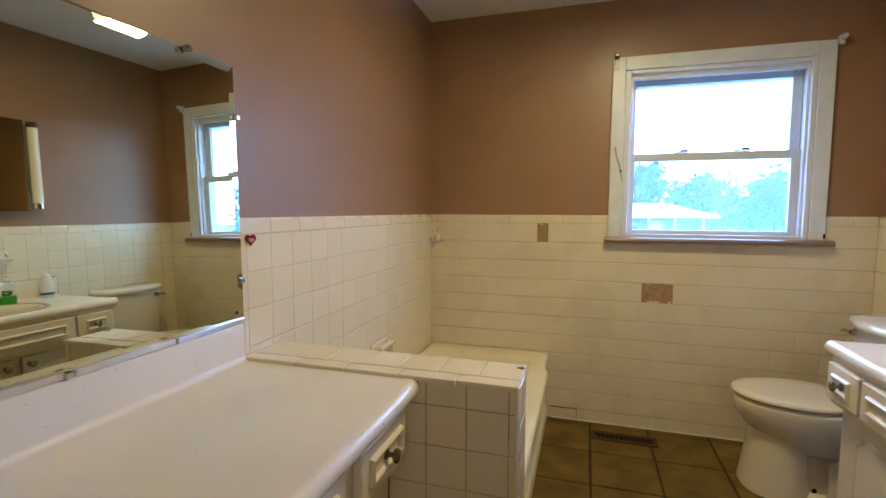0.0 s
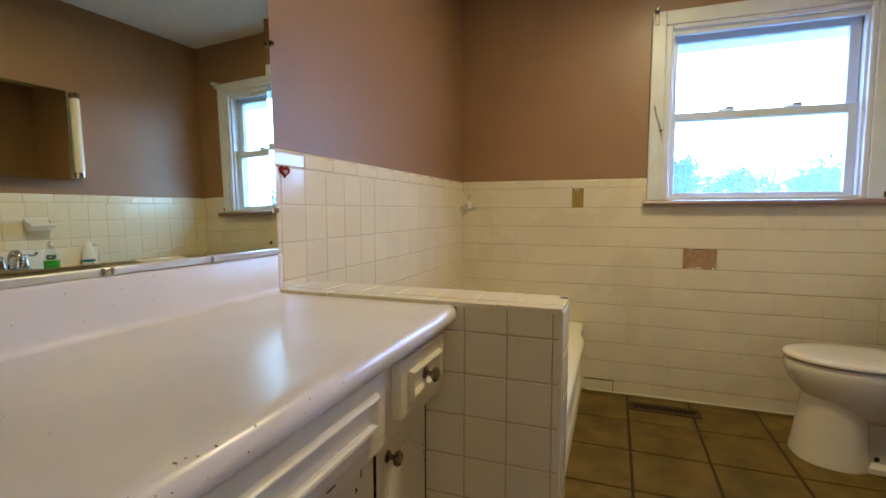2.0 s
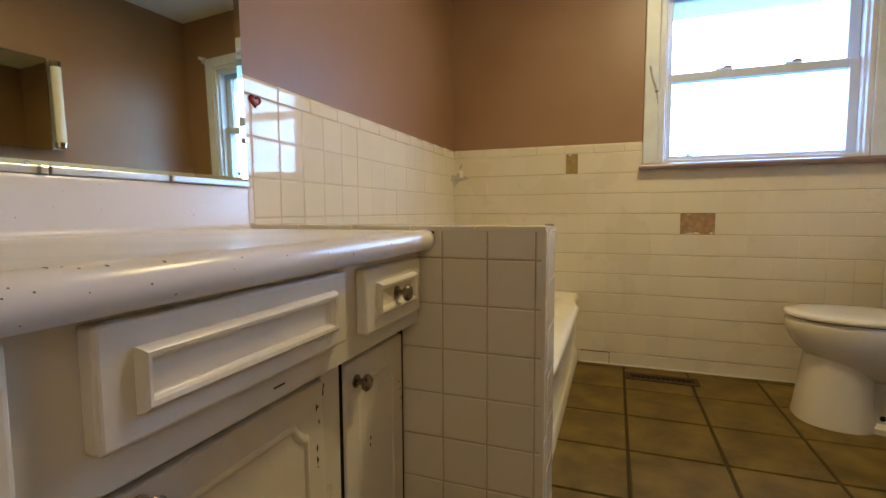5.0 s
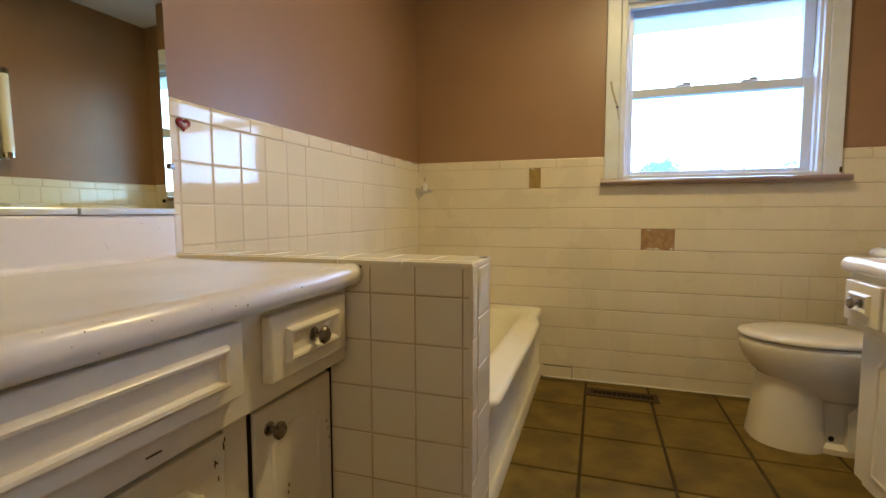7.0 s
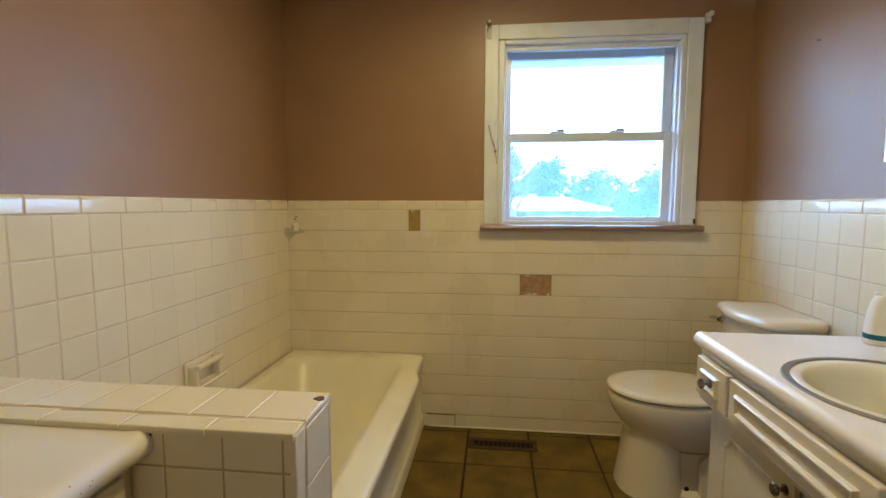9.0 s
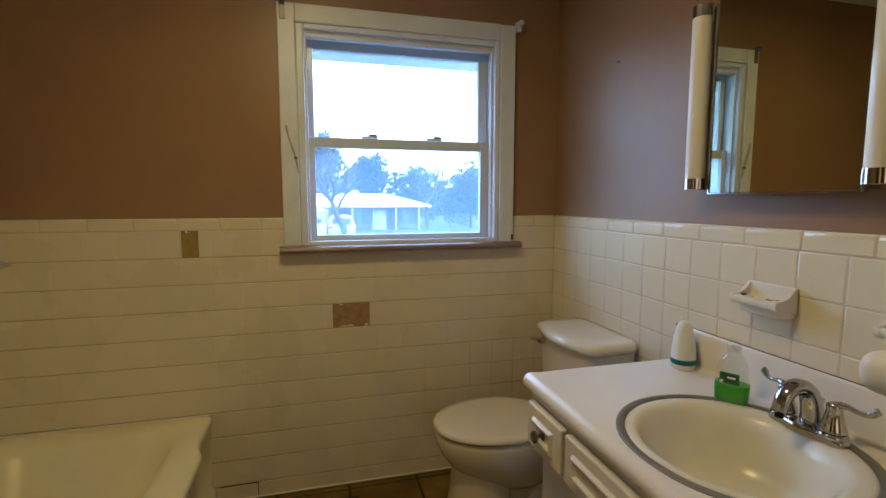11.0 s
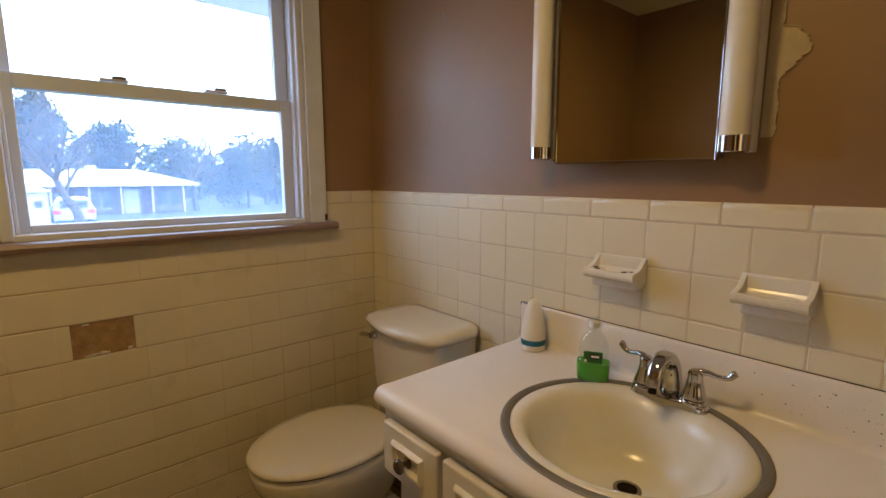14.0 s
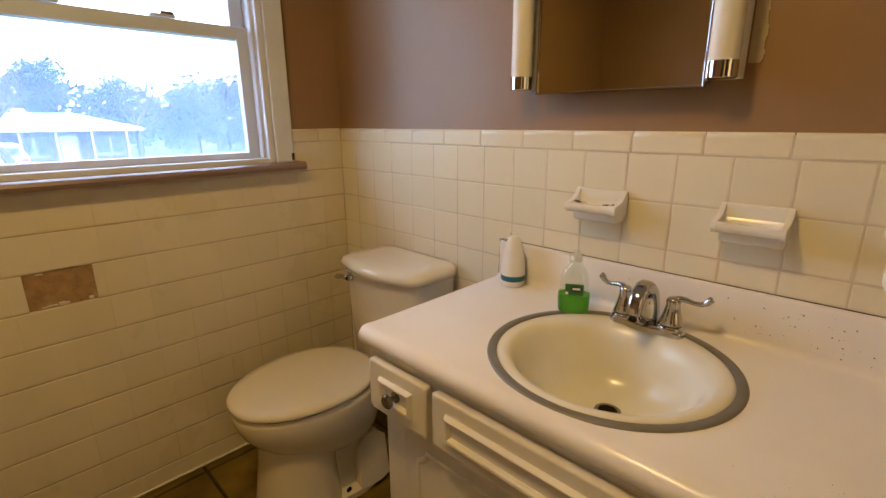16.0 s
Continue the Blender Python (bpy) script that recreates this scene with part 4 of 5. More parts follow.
# ---- soap dishes ----
def soap_dish(name, y0, y1, zt, label, holes=False):
    d = thing(name, XR, (y0 + y1) / 2, zt, label, "soap dish", "ceramic dishes on the tiled wall")
    z0 = zt - 0.078
    part("back_plate", rbox(XR - 0.012, XR - 0.0005, y0, y1, z0 + 0.012, zt, 0.005, 3), PORCELAIN, d, smooth=40)
    part("base", rbox(XR - 0.046, XR - 0.0005, y0 + 0.004, y1 - 0.010, z0 + 0.002, z0 + 0.026, 0.006, 3), PORCELAIN, d, smooth=40)
    prof = [(XR - 0.010, z0 + 0.020), (XR - 0.058, z0 + 0.024), (XR - 0.068, z0 + 0.029), (XR - 0.071, z0 + 0.037), (XR - 0.069, z0 + 0.044), (XR - 0.063, z0 + 0.0465), (XR - 0.056, z0 + 0.044), (XR - 0.045, z0 + 0.036), (XR - 0.024, z0 + 0.035), (XR - 0.014, z0 + 0.043), (XR - 0.010, z0 + 0.056)]
    part("shelf", extrude_y(prof, y0 + 0.003, y1 - 0.003), PORCELAIN, d, smooth=50)
    for y in (y0, y1 - 0.010):
        prof = [(XR - 0.008, z0 + 0.018), (XR - 0.060, z0 + 0.023), (XR - 0.069, z0 + 0.028), (XR - 0.0725, z0 + 0.037), (XR - 0.070, z0 + 0.046), (XR - 0.060, z0 + 0.0485), (XR - 0.046, z0 + 0.050), (XR - 0.033, z0 + 0.055), (XR - 0.022, z0 + 0.064), (XR - 0.014, zt - 0.003), (XR - 0.008, zt)]
        part("side_wing", extrude_y(prof, y, y + 0.010), PORCELAIN, d, smooth=50)
    if holes:
        for a in (y0 + 0.006, y1 - 0.040):
            part("side_lobe", rbox(XR - 0.069, XR - 0.030, a, a + 0.034, z0 + 0.030, z0 + 0.0470, 0.006, 3), PORCELAIN, d, smooth=50)
        # Flat near-black discs paint the shade of the brush holes.
        for y, o in ((y0 + 0.016, 0.040), (y0 + 0.030, 0.056), (y1 - 0.030, 0.056), (y1 - 0.016, 0.040)):
            part("brush_hole", lathe([(0.0070, 0.0), (0.0070, 0.0006), (0.002, 0.0006)], XR - o, y, z0 + 0.0470, 18), GAP_SHADE_AND_BLACK, d, "dark toothbrush hole", 40)
    else:
        for y in (y0 + 0.04, (y0 + y1) / 2, y1 - 0.04):
            part("rib", rbox(XR - 0.050, XR - 0.024, y - 0.003, y + 0.003, z0 + 0.034, z0 + 0.0395, 0.0015), PORCELAIN, d)
        part("rust_stain", lathe([(0.014, 0.0), (0.010, 0.0006), (0.003, 0.0008)], XR - 0.034, y1 - 0.030, z0 + 0.0358, 14, squash=1.4), PLASTER, d, "yellow soap stain")
    return d


soap_dish("toothbrush_holder", 1.584, 1.713, 1.066, "white ceramic toothbrush and cup holder on tiles", True)
soap_dish("soap_dish", 1.258, 1.384, 1.064, "white ceramic soap dish with raised wings on tiles")

tub_dish = thing("tub_soap_dish", XL, 2.0, 0.56, "cream ceramic soap dish with a grab bar above the tub", "soap dish")
part("back_plate", rbox(XL + 0.0005, XL + 0.014, 1.90, 2.07, 0.50, 0.615, 0.006, 3), TILE, tub_dish, smooth=40)
part("tray", loft([[Vector((x, y, z)) for x, z in ((XL + 0.012, 0.512), (XL + 0.058, 0.520), (XL + 0.066, 0.530), (XL + 0.062, 0.537), (XL + 0.05, 0.531), (XL + 0.012, 0.528))] for y in (1.905, 2.065)]), TILE, tub_dish, smooth=40)
part("grab_bar", rbox(XL + 0.035, XL + 0.060, 1.905, 2.065, 0.588, 0.610, 0.008, 3), TILE, tub_dish, smooth=50)
for y in (1.905, 2.047):
    part("bar_post", rbox(XL + 0.010, XL + 0.052, y, y + 0.018, 0.525, 0.606, 0.006, 3), TILE, tub_dish, smooth=50)

# remains of a corner shelf
corner_mark = thing("corner_bracket", XL + 0.03, YB - 0.02, 1.06, "broken corner shelf mount with grey adhesive", "bracket")
part("adhesive_patch", loft([[Vector((x, y, z)) for x, z in ((XL + 0.001, 0.985), (XL + 0.010, 1.000), (XL + 0.035, 1.022), (XL + 0.092, 1.036), (XL + 0.088, 1.046), (XL + 0.045, 1.062), (XL + 0.028, 1.075), (XL + 0.001, 1.045))] for y in (YB - 0.0035, YB - 0.0006)]), RESIDUE, corner_mark, "dried grey adhesive")
part("corner_plate", loft([[Vector((x, y, z)) for y, z in ((YB - 0.001, 0.985), (YB - 0.02, 1.01), (YB - 0.05, 1.03), (YB - 0.035, 1.06), (YB - 0.001, 1.06))] for x in (XL + 0.0006, XL + 0.004)]), RESIDUE, corner_mark)
part("mount", rbox(XL + 0.034, XL + 0.060, YB - 0.012, YB - 0.003, 1.042, 1.085, 0.004, 3), PORCELAIN, corner_mark, "cream ceramic stub", 40)
for x, z in ((XL + 0.040, 1.105), (XL + 0.046, 1.118)):
    part("screw_hole", lathe([(0.004, 0.0), (0.004, -0.001), (0.002, -0.001)], x, YB - 0.0006, z, 10, "y"), CHIP_AND_SHADE, corner_mark)

# heart stud on the tiles
heart = thing("heart_ornament", XL, 1.133, 1.138, "small dark red glass heart stuck on the tile", "ornament")


def heart_ring(k, out, n=36):
    pts = []
    for i in range(n):
        a = 2 * math.pi * i / n
        hx = 16 * math.sin(a) ** 3
        hz = 13 * math.cos(a) - 5 * math.cos(2 * a) - 2 * math.cos(3 * a) - math.cos(4 * a)
        pts.append(Vector((XL + out, 1.133 + hx * 0.00140 * k, 1.138 + (hz * (0.8 if hz < 0 else 1.15) + 1.0) * 0.00122 * k)))
    return pts


part("body", loft([heart_ring(1.0, 0.0005), heart_ring(1.0, 0.003), heart_ring(0.85, 0.006), heart_ring(0.7, 0.005), heart_ring(0.3, 0.0045)]), RED, heart, smooth=50)
part("centre", loft([heart_ring(0.42, 0.0046), heart_ring(0.40, 0.0066), heart_ring(0.3, 0.0074), heart_ring(0.05, 0.0076)]), PALE_PINK, heart, "pale pink glass centre", 60)

# ---- wall mirror over the long vanity ----
mirror = thing("wall_mirror", XL, 0.35, 0.917, "wide unframed wall mirror with chrome clips above the counter", "mirror")
MY0, MY1, MZ0, MZ1 = -0.52, 1.089, 0.914, 1.612
ring = lambda o, out: [Vector((XL + 0.010 + out + 0.0238 * (y - MY1) - 0.0172 * (z - MZ0), y, z)) for y, z in ((MY0 + o, MZ0 + o), (MY1 - o, MZ0 + o), (MY1 - o, MZ1 - o), (MY0 + o, MZ1 - o))]
part("glass", loft([ring(0.0, -0.010), ring(0.0, -0.0013), ring(0.020, 0.0)]), MIRROR, mirror, "bevelled silvered glass")
part("backing", rbox(XL - 0.0698, XL - 0.0685, MY0 - 0.002, MY1 + 0.003, MZ0 - 0.003, MZ1 + 0.002, 0), GAP_SHADE_AND_BLACK, mirror)
for y, z in ((MY1 - 0.004, 1.475), (MY1 - 0.004, 1.03), (0.62, MZ1 - 0.004), (0.62, MZ0 + 0.004), (0.93, MZ1 - 0.004)):
    part("clip", rbox(XL - 0.004, XL + 0.014, y - 0.007, y + 0.007, z - 0.007, z + 0.007, 0.002), CHROME, mirror)
for i in range(7):
    y = MY1 - 0.003 - 0.228 * i
    part("bottom_channel", rbox(XL + 0.001 - 0.0054 * i, XL + 0.0165 - 0.0054 * i, y - 0.2265, y, 0.9115, 0.9255, 0.002, 2), ALUMINIUM, mirror, "dull metal channel section")
part("desilvered_edge", rbox(XL + 0.0094, XL + 0.0100, MY1 - 0.032, MY1 - 0.024, 0.940, 0.948, 0), GAP_SHADE_AND_BLACK, mirror)

# ---- mirrored cabinet with two tube lamps ----
CX, CY0, CY1, CZ0, CZ1 = 1.330, 1.436, 1.828, 1.290, 1.815
cabinet = thing("medicine_cabinet", XR, 1.63, CZ0, "mirrored medicine cabinet with a thin chrome frame", "cabinet")
part("body", rbox(CX + 0.006, XR + 0.007, CY0 + 0.006, CY1 - 0.006, CZ0 + 0.006, CZ1 - 0.006, 0.001), STEEL, cabinet)
part("mirror_door", rbox(CX, CX + 0.005, CY0 + 0.005, CY1 - 0.005, CZ0 + 0.005, CZ1 - 0.005, 0), MIRROR, cabinet, "mirrored door")
for box in ((CY0, CY0 + 0.005, CZ0, CZ1), (CY1 - 0.005, CY1, CZ0, CZ1), (CY0 + 0.005, CY1 - 0.005, CZ0, CZ0 + 0.005), (CY0 + 0.005, CY1 - 0.005, CZ1 - 0.005, CZ1)):
    part("frame", rbox(CX - 0.003, CX + 0.012, *box, 0.001), CHROME, cabinet)
for y in (1.868, 1.407):
    lamp = thing("tube_lamp", XR, y, 1.30, "unlit opal tube wall lamp with chrome end caps", "lamp", "lamps beside the cabinet")
    part("back_channel", rbox(XR - 0.030, XR + 0.007, y - 0.024, y + 0.024, 1.305, 1.805, 0.002), WHITE_PLASTIC, lamp)
    part("diffuser", lathe([(0.0265, 1.335), (0.0265, 1.775)], XR - 0.054, y, 0, 32), OPAL, lamp, "milky white diffuser tube", 40)
    for z0, z1 in ((1.303, 1.337), (1.773, 1.808)):
        part("end_cap", lathe([(0.024, z0), (0.0275, z0 + 0.002), (0.0275, z1 - 0.002), (0.024, z1)], XR - 0.054, y, 0, 32), CHROME, lamp, "chrome end cap", 40)

# peeled paint beside the lamp
peel_dice = random.Random(11)
edge = []
for i in range(129):
    z = 1.845 - 0.004 * i
    w = 0.014 + 0.002 * math.sin(i * 0.23) + 0.0015 * math.sin(i * 0.61 + 1) + peel_dice.uniform(-0.0016, 0.0016)
    if 1.440 < z < 1.535:
        w += 0.044 * min(1, (z - 1.440) / 0.045, (1.548 - z) / 0.036) * (0.9 + 0.1 * math.sin(z * 140)) + peel_dice.uniform(-0.0035, 0.0035)
    edge.append((1.372 - w, z))
bm = bmesh.new()
left = [bm.verts.new((XR + 0.0070, 1.380, z)) for y, z in edge]
right = [bm.verts.new((XR + 0.0068, y, z)) for y, z in edge]
for i in range(len(edge) - 1):
    bm.faces.new((left[i], right[i], right[i + 1], left[i + 1]))
peel = part("peeled_patch", bm, PRIMER, wall_east, "ragged patch of peeled old paint")
part("torn_edge", tube([(XR + 0.005, y - 0.001, z) for y, z in edge], [0.0011 + 0.0006 * math.sin(i * 2.3) for i in range(len(edge))], 6), PRIMER, peel)

# small nail in the east wall and light fitting
nail = tagged(finish("nail", lathe([(0.002, 0.0), (0.002, -0.012), (0.004, -0.013)], XR + 0.008, 2.33, 1.79, 10, "x"), DARK_STEEL), "small steel nail stuck in the painted wall", "nail")
dome = thing("ceiling_light", 0.24, 1.70, ZC, "lit round ceiling light with warm glass", "ceiling light")
part("plate", lathe([(0.11, 0.0), (0.11, -0.02), (0.10, -0.024)], 0.24, 1.70, ZC, 32), CHROME, dome, smooth=40)
part("shade", lathe([(0.10, -0.024), (0.096, -0.04), (0.08, -0.055), (0.045, -0.066), (0.005, -0.069)], 0.24, 1.70, ZC, 32), LAMP_GLASS, dome, "lit warm glass shade", 50)


# ---- toilet ----
TY = 2.382
toilet = thing("toilet", 1.0, TY, 0, "white porcelain toilet with closed lid", "toilet")


def egg(xf, xb, hw, z, n=48, power=0.9):
    cx = xf + (xb - xf) * 0.56
    pts = []
    for i in range(n):
        a = 2 * math.pi * i / n
        c, s = math.cos(a), math.sin(a)
        ex = (xb - cx) * c if c > 0 else (cx - xf) * c
        pts.append(Vector((cx + math.copysign(abs(ex), c), TY + hw * math.copysign(abs(s) ** power, s), z)))
    return pts


part("pedestal", loft([egg(0.724, 0.985, 0.150, 0.001, power=0.75), egg(0.725, 0.985, 0.149, 0.014, power=0.75), egg(0.731, 0.980, 0.140, 0.05, power=0.75), egg(0.743, 0.975, 0.129, 0.14, power=0.75), egg(0.752, 0.975, 0.124, 0.22, power=0.78), egg(0.757, 0.98, 0.122, 0.31, power=0.85)]), TOILET, toilet, smooth=60)
part("trapway", loft([egg(0.85, 1.16, 0.132, 0.001), egg(0.85, 1.16, 0.131, 0.022), egg(0.86, 1.15, 0.098, 0.034), egg(0.86, 1.15, 0.090, 0.12), egg(0.86, 1.15, 0.098, 0.26)]), TOILET, toilet, smooth=40)
part("bowl", loft([egg(0.860, 1.14, 0.100, 0.188), egg(0.815, 1.15, 0.128, 0.215), egg(0.768, 1.16, 0.150, 0.252), egg(0.728, 1.165, 0.166, 0.290), egg(0.703, 1.17, 0.176, 0.325), egg(0.688, 1.17, 0.183, 0.362), egg(0.683, 1.17, 0.185, 0.392), egg(0.685, 1.17, 0.183, 0.405), egg(0.692, 1.165, 0.176, 0.410)]), TOILET, toilet, smooth=60)
part("trapway", loft([[Vector((1.02 + 0.12 * k, TY - 0.13 - 0.012 * math.sin(k * math.pi), 0.02)), Vector((1.02 + 0.12 * k, TY - 0.11, 0.16 + 0.05 * math.sin(k * 3))), Vector((1.02 + 0.12 * k, TY + 0.11, 0.16 + 0.05 * math.sin(k * 3))), Vector((1.02 + 0.12 * k, TY + 0.13, 0.02))] for k in (0, 0.33, 0.66, 1.0)]), TOILET, toilet, smooth=70)
# Bolt holes are near-black discs, their shade painted on.
for s in (-1, 1):
    part("bolt_hole", lathe([(0.010, 0.0), (0.010, s * 0.001), (0.004, s * 0.001)], 0.955, TY + s * 0.1525, 0.075, 14, "y"), GAP_SHADE_AND_BLACK, toilet)
part("seat", loft([egg(0.690, 1.12, 0.177, 0.408), egg(0.686, 1.12, 0.181, 0.410), egg(0.686, 1.12, 0.181, 0.413), egg(0.690, 1.12, 0.177, 0.414)]), TOILET, toilet, smooth=50)
# Dark band paints the shade in the slit under the lid.
part("seat_gap", loft([egg(0.688, 1.12, 0.1795, 0.4135), egg(0.688, 1.12, 0.1795, 0.4185)]), CHIP_AND_SHADE, toilet)
part("lid", loft([egg(0.682, 1.150, 0.185, 0.4175), egg(0.678, 1.150, 0.189, 0.422), egg(0.679, 1.150, 0.188, 0.430), egg(0.686, 1.145, 0.182, 0.437), egg(0.72, 1.13, 0.157, 0.4415), egg(0.80, 1.07, 0.09, 0.443)]), TOILET, toilet, smooth=60)
for s in (-1, 1):
    part("hinge", rbox(1.110, 1.148, TY + s * 0.075 - 0.02, TY + s * 0.075 + 0.02, 0.398, 0.432, 0.008, 3), TOILET, toilet, smooth=50)


def tank_ring(x0, x1, y0, y1, z, r=0.035, bow=0.024):
    pts = []
    for cx, cy, a0 in ((x1 - r, y1 - r, 0), (x0 + r, y1 - r, 90), (x0 + r, y0 + r, 180), (x1 - r, y0 + r, 270)):
        for i in range(7):
            a = radians(a0 + 15 * i)
            pts.append(Vector((cx + r * math.cos(a), cy + r * math.sin(a), z)))
        if a0 == 90:
            for i in range(1, 8):
                f = i / 8
                pts.append(Vector((x0 - bow * math.sin(f * math.pi), y1 - r + (y0 + 2 * r - y1) * f, z)))
    return pts


ty0, ty1 = 2.124, 2.508
part("tank_base", loft([tank_ring(1.20, 1.345, TY - 0.10, TY + 0.10, 0.34, 0.03, 0), tank_ring(1.19, 1.36, TY - 0.12, TY + 0.12, 0.385, 0.03, 0)]), TOILET, toilet, smooth=50)
part("tank", loft([tank_ring(1.185, 1.362, ty0 + 0.03, ty1 - 0.03, 0.385), tank_ring(1.178, 1.364, ty0 + 0.018, ty1 - 0.018, 0.40), tank_ring(1.166, 1.366, ty0 + 0.008, ty1 - 0.008, 0.60), tank_ring(1.162, 1.367, ty0 + 0.004, ty1 - 0.004, 0.736)]), TOILET, toilet, smooth=50)
part("tank_lid", loft([tank_ring(1.156, 1.369, ty0 - 0.004, ty1 + 0.004, 0.736, 0.05, 0.03), tank_ring(1.144, 1.370, ty0 - 0.012, ty1 + 0.012, 0.742, 0.055, 0.03), tank_ring(1.142, 1.370, ty0 - 0.014, ty1 + 0.014, 0.756, 0.055, 0.03), tank_ring(1.150, 1.370, ty0 - 0.007, ty1 + 0.007, 0.769, 0.05, 0.03), tank_ring(1.170, 1.364, ty0 + 0.012, ty1 - 0.012, 0.776, 0.045, 0.025), tank_ring(1.215, 1.34, ty0 + 0.06, ty1 - 0.06, 0.779, 0.03, 0.015)]), TOILET, toilet, smooth=60)
lever = part("flush_lever", lathe([(0.016, 0.012), (0.016, -0.005), (0.011, -0.008), (0.010, -0.018)], 1.152, 2.445, 0.705, 18, "x"), CHROME, toilet, "chrome flush lever", 40)
part("arm", tube([(1.134, 2.440, 0.706), (1.131, 2.462, 0.708), (1.129, 2.490, 0.703), (1.130, 2.505, 0.697)], [0.008, 0.008, 0.0085, 0.005], 10), CHROME, lever, smooth=60)


# ---- outdoors ----
GZ = -1.12
ground = tagged(finish("ground", rbox(-400, 400, 3.2, 800, GZ - 0.3, GZ, 0), GRASS), "dull winter lawn reaching the far trees", "ground", kind="structure")
road = tagged(finish("road", rbox(-120, 120, 24.0, 29.5, GZ - 0.05, GZ + 0.02, 0), ASPHALT), "grey asphalt street across the lawn", "road", kind="structure")
eave = tagged(finish("soffit", rbox(-3, 5, 2.945, 3.50, 2.040, 2.18, 0.004), SOFFIT), "pale painted roof overhang above the window", "roof overhang", kind="structure")

house = thing("house", 4.3, 36, GZ, "low brick house with a pale roof and porch", "house")
hx0, hx1, hy0, hy1, ht = -2.5, 8.6, 35.0, 43.0, GZ + 2.45
part("wall", rbox(hx0, hx1, hy0, hy1, GZ, ht, 0), BRICK, house)
part("roof", loft([[Vector(p) for p in ((hx0 - 0.6, hy0 - 1.6, ht), (hx1 + 0.7, hy0 - 1.6, ht), (hx1 + 0.7, hy1 + 0.5, ht), (hx0 - 0.6, hy1 + 0.5, ht))],
                   [Vector(p) for p in ((hx0 - 0.6, hy0 - 1.6, ht + 0.16), (hx1 + 0.7, hy0 - 1.6, ht + 0.16), (hx1 + 0.7, hy1 + 0.5, ht + 0.16), (hx0 - 0.6, hy1 + 0.5, ht + 0.16))],
                   [Vector(p) for p in ((hx0 + 2.2, 38.8, ht + 1.15), (hx1 - 2.2, 38.8, ht + 1.15), (hx1 - 2.2, 39.2, ht + 1.15), (hx0 + 2.2, 39.2, ht + 1.15))]]), ROOF, house, "pale low hipped roof")
for x, w, h in ((0.6, 1.3, 1.1), (3.0, 1.2, 1.1), (6.9, 1.4, 1.1)):
    wdw = part("window", rbox(x, x + w, hy0 - 0.03, hy0 + 0.02, GZ + 0.95, GZ + 0.95 + h, 0), DARK_GLASS, house)
    part("frame", rbox(x - 0.08, x + w + 0.08, hy0 - 0.06, hy0 - 0.032, GZ + 0.87, GZ + 0.95, 0), SIDING, wdw)
    part("mullion", rbox(x + w / 2 - 0.04, x + w / 2 + 0.04, hy0 - 0.06, hy0 - 0.032, GZ + 0.95, GZ + 0.95 + h, 0), SIDING, wdw)
part("door", rbox(4.9, 5.8, hy0 - 0.05, hy0 + 0.02, GZ + 0.1, GZ + 2.15, 0), SIDING, house, "white front door")
for x in (1.0, 2.9, 4.6, 6.4, 8.3):
    part("porch_post", rbox(x - 0.045, x + 0.045, hy0 - 1.48, hy0 - 1.39, GZ, ht, 0), RESIDUE, house)
part("chimney", rbox(3.2, 3.9, 39.4, 40.0, ht + 0.6, ht + 1.45, 0), SIDING, house)
house.location.y += 5.0
house.location.z -= 0.55

shed = thing("shed", 0.2, 31, GZ, "small white garden shed", "shed")
part("wall", rbox(-0.55, 0.75, 31.0, 32.3, GZ, GZ + 1.75, 0.01), SIDING, shed)
part("roof", loft([[Vector((x, y, z)) for x, z in ((-0.65, GZ + 1.75), (0.85, GZ + 1.75), (0.85, GZ + 1.80), (0.1, GZ + 2.1), (-0.65, GZ + 1.80))] for y in (30.85, 32.45)]), ROOF, shed)
part("window", rbox(0.20, 0.50, 30.97, 31.02, GZ + 1.0, GZ + 1.3, 0), DARK_GLASS, shed)

car = thing("car", 1.7, 31.5, GZ, "pale parked car with red tail lamps", "car")
prof = [(-0.86, 0.32), (0.86, 0.32), (0.90, 0.55), (0.88, 0.86), (0.80, 0.95), (0.64, 1.38), (0.5, 1.45), (-0.5, 1.45), (-0.64, 1.38), (-0.80, 0.95), (-0.88, 0.86), (-0.90, 0.55)]
part("body", loft([[Vector((1.72 + x * k, y, GZ + (0.3 + (z - 0.3) * q))) for x, z in prof] for y, k, q in ((31.2, 0.95, 0.92), (31.35, 1.0, 1.0), (33.6, 1.0, 1.0), (34.2, 0.98, 0.70), (35.2, 0.94, 0.62))]), CAR_PAINT, car, smooth=40)
part("rear_window", rbox(1.72 - 0.56, 1.72 + 0.56, 31.17, 31.27, GZ + 0.92, GZ + 1.28, 0.01), DARK_GLASS, car)
for s in (-1, 1):
    part("tail_lamp", rbox(1.72 + s * 0.70 - 0.16, 1.72 + s * 0.70 + 0.16, 31.15, 31.3, GZ + 0.62, GZ + 0.84, 0.01), CAR_RED, car)
    for y in (31.9, 34.5):
        part("wheel", lathe([(0.20, -0.1), (0.31, -0.09), (0.32, 0.0), (0.31, 0.09), (0.20, 0.1)], 1.72 + s * 0.80, y, GZ + 0.32, 18, "x"), RUBBER, car, smooth=50)


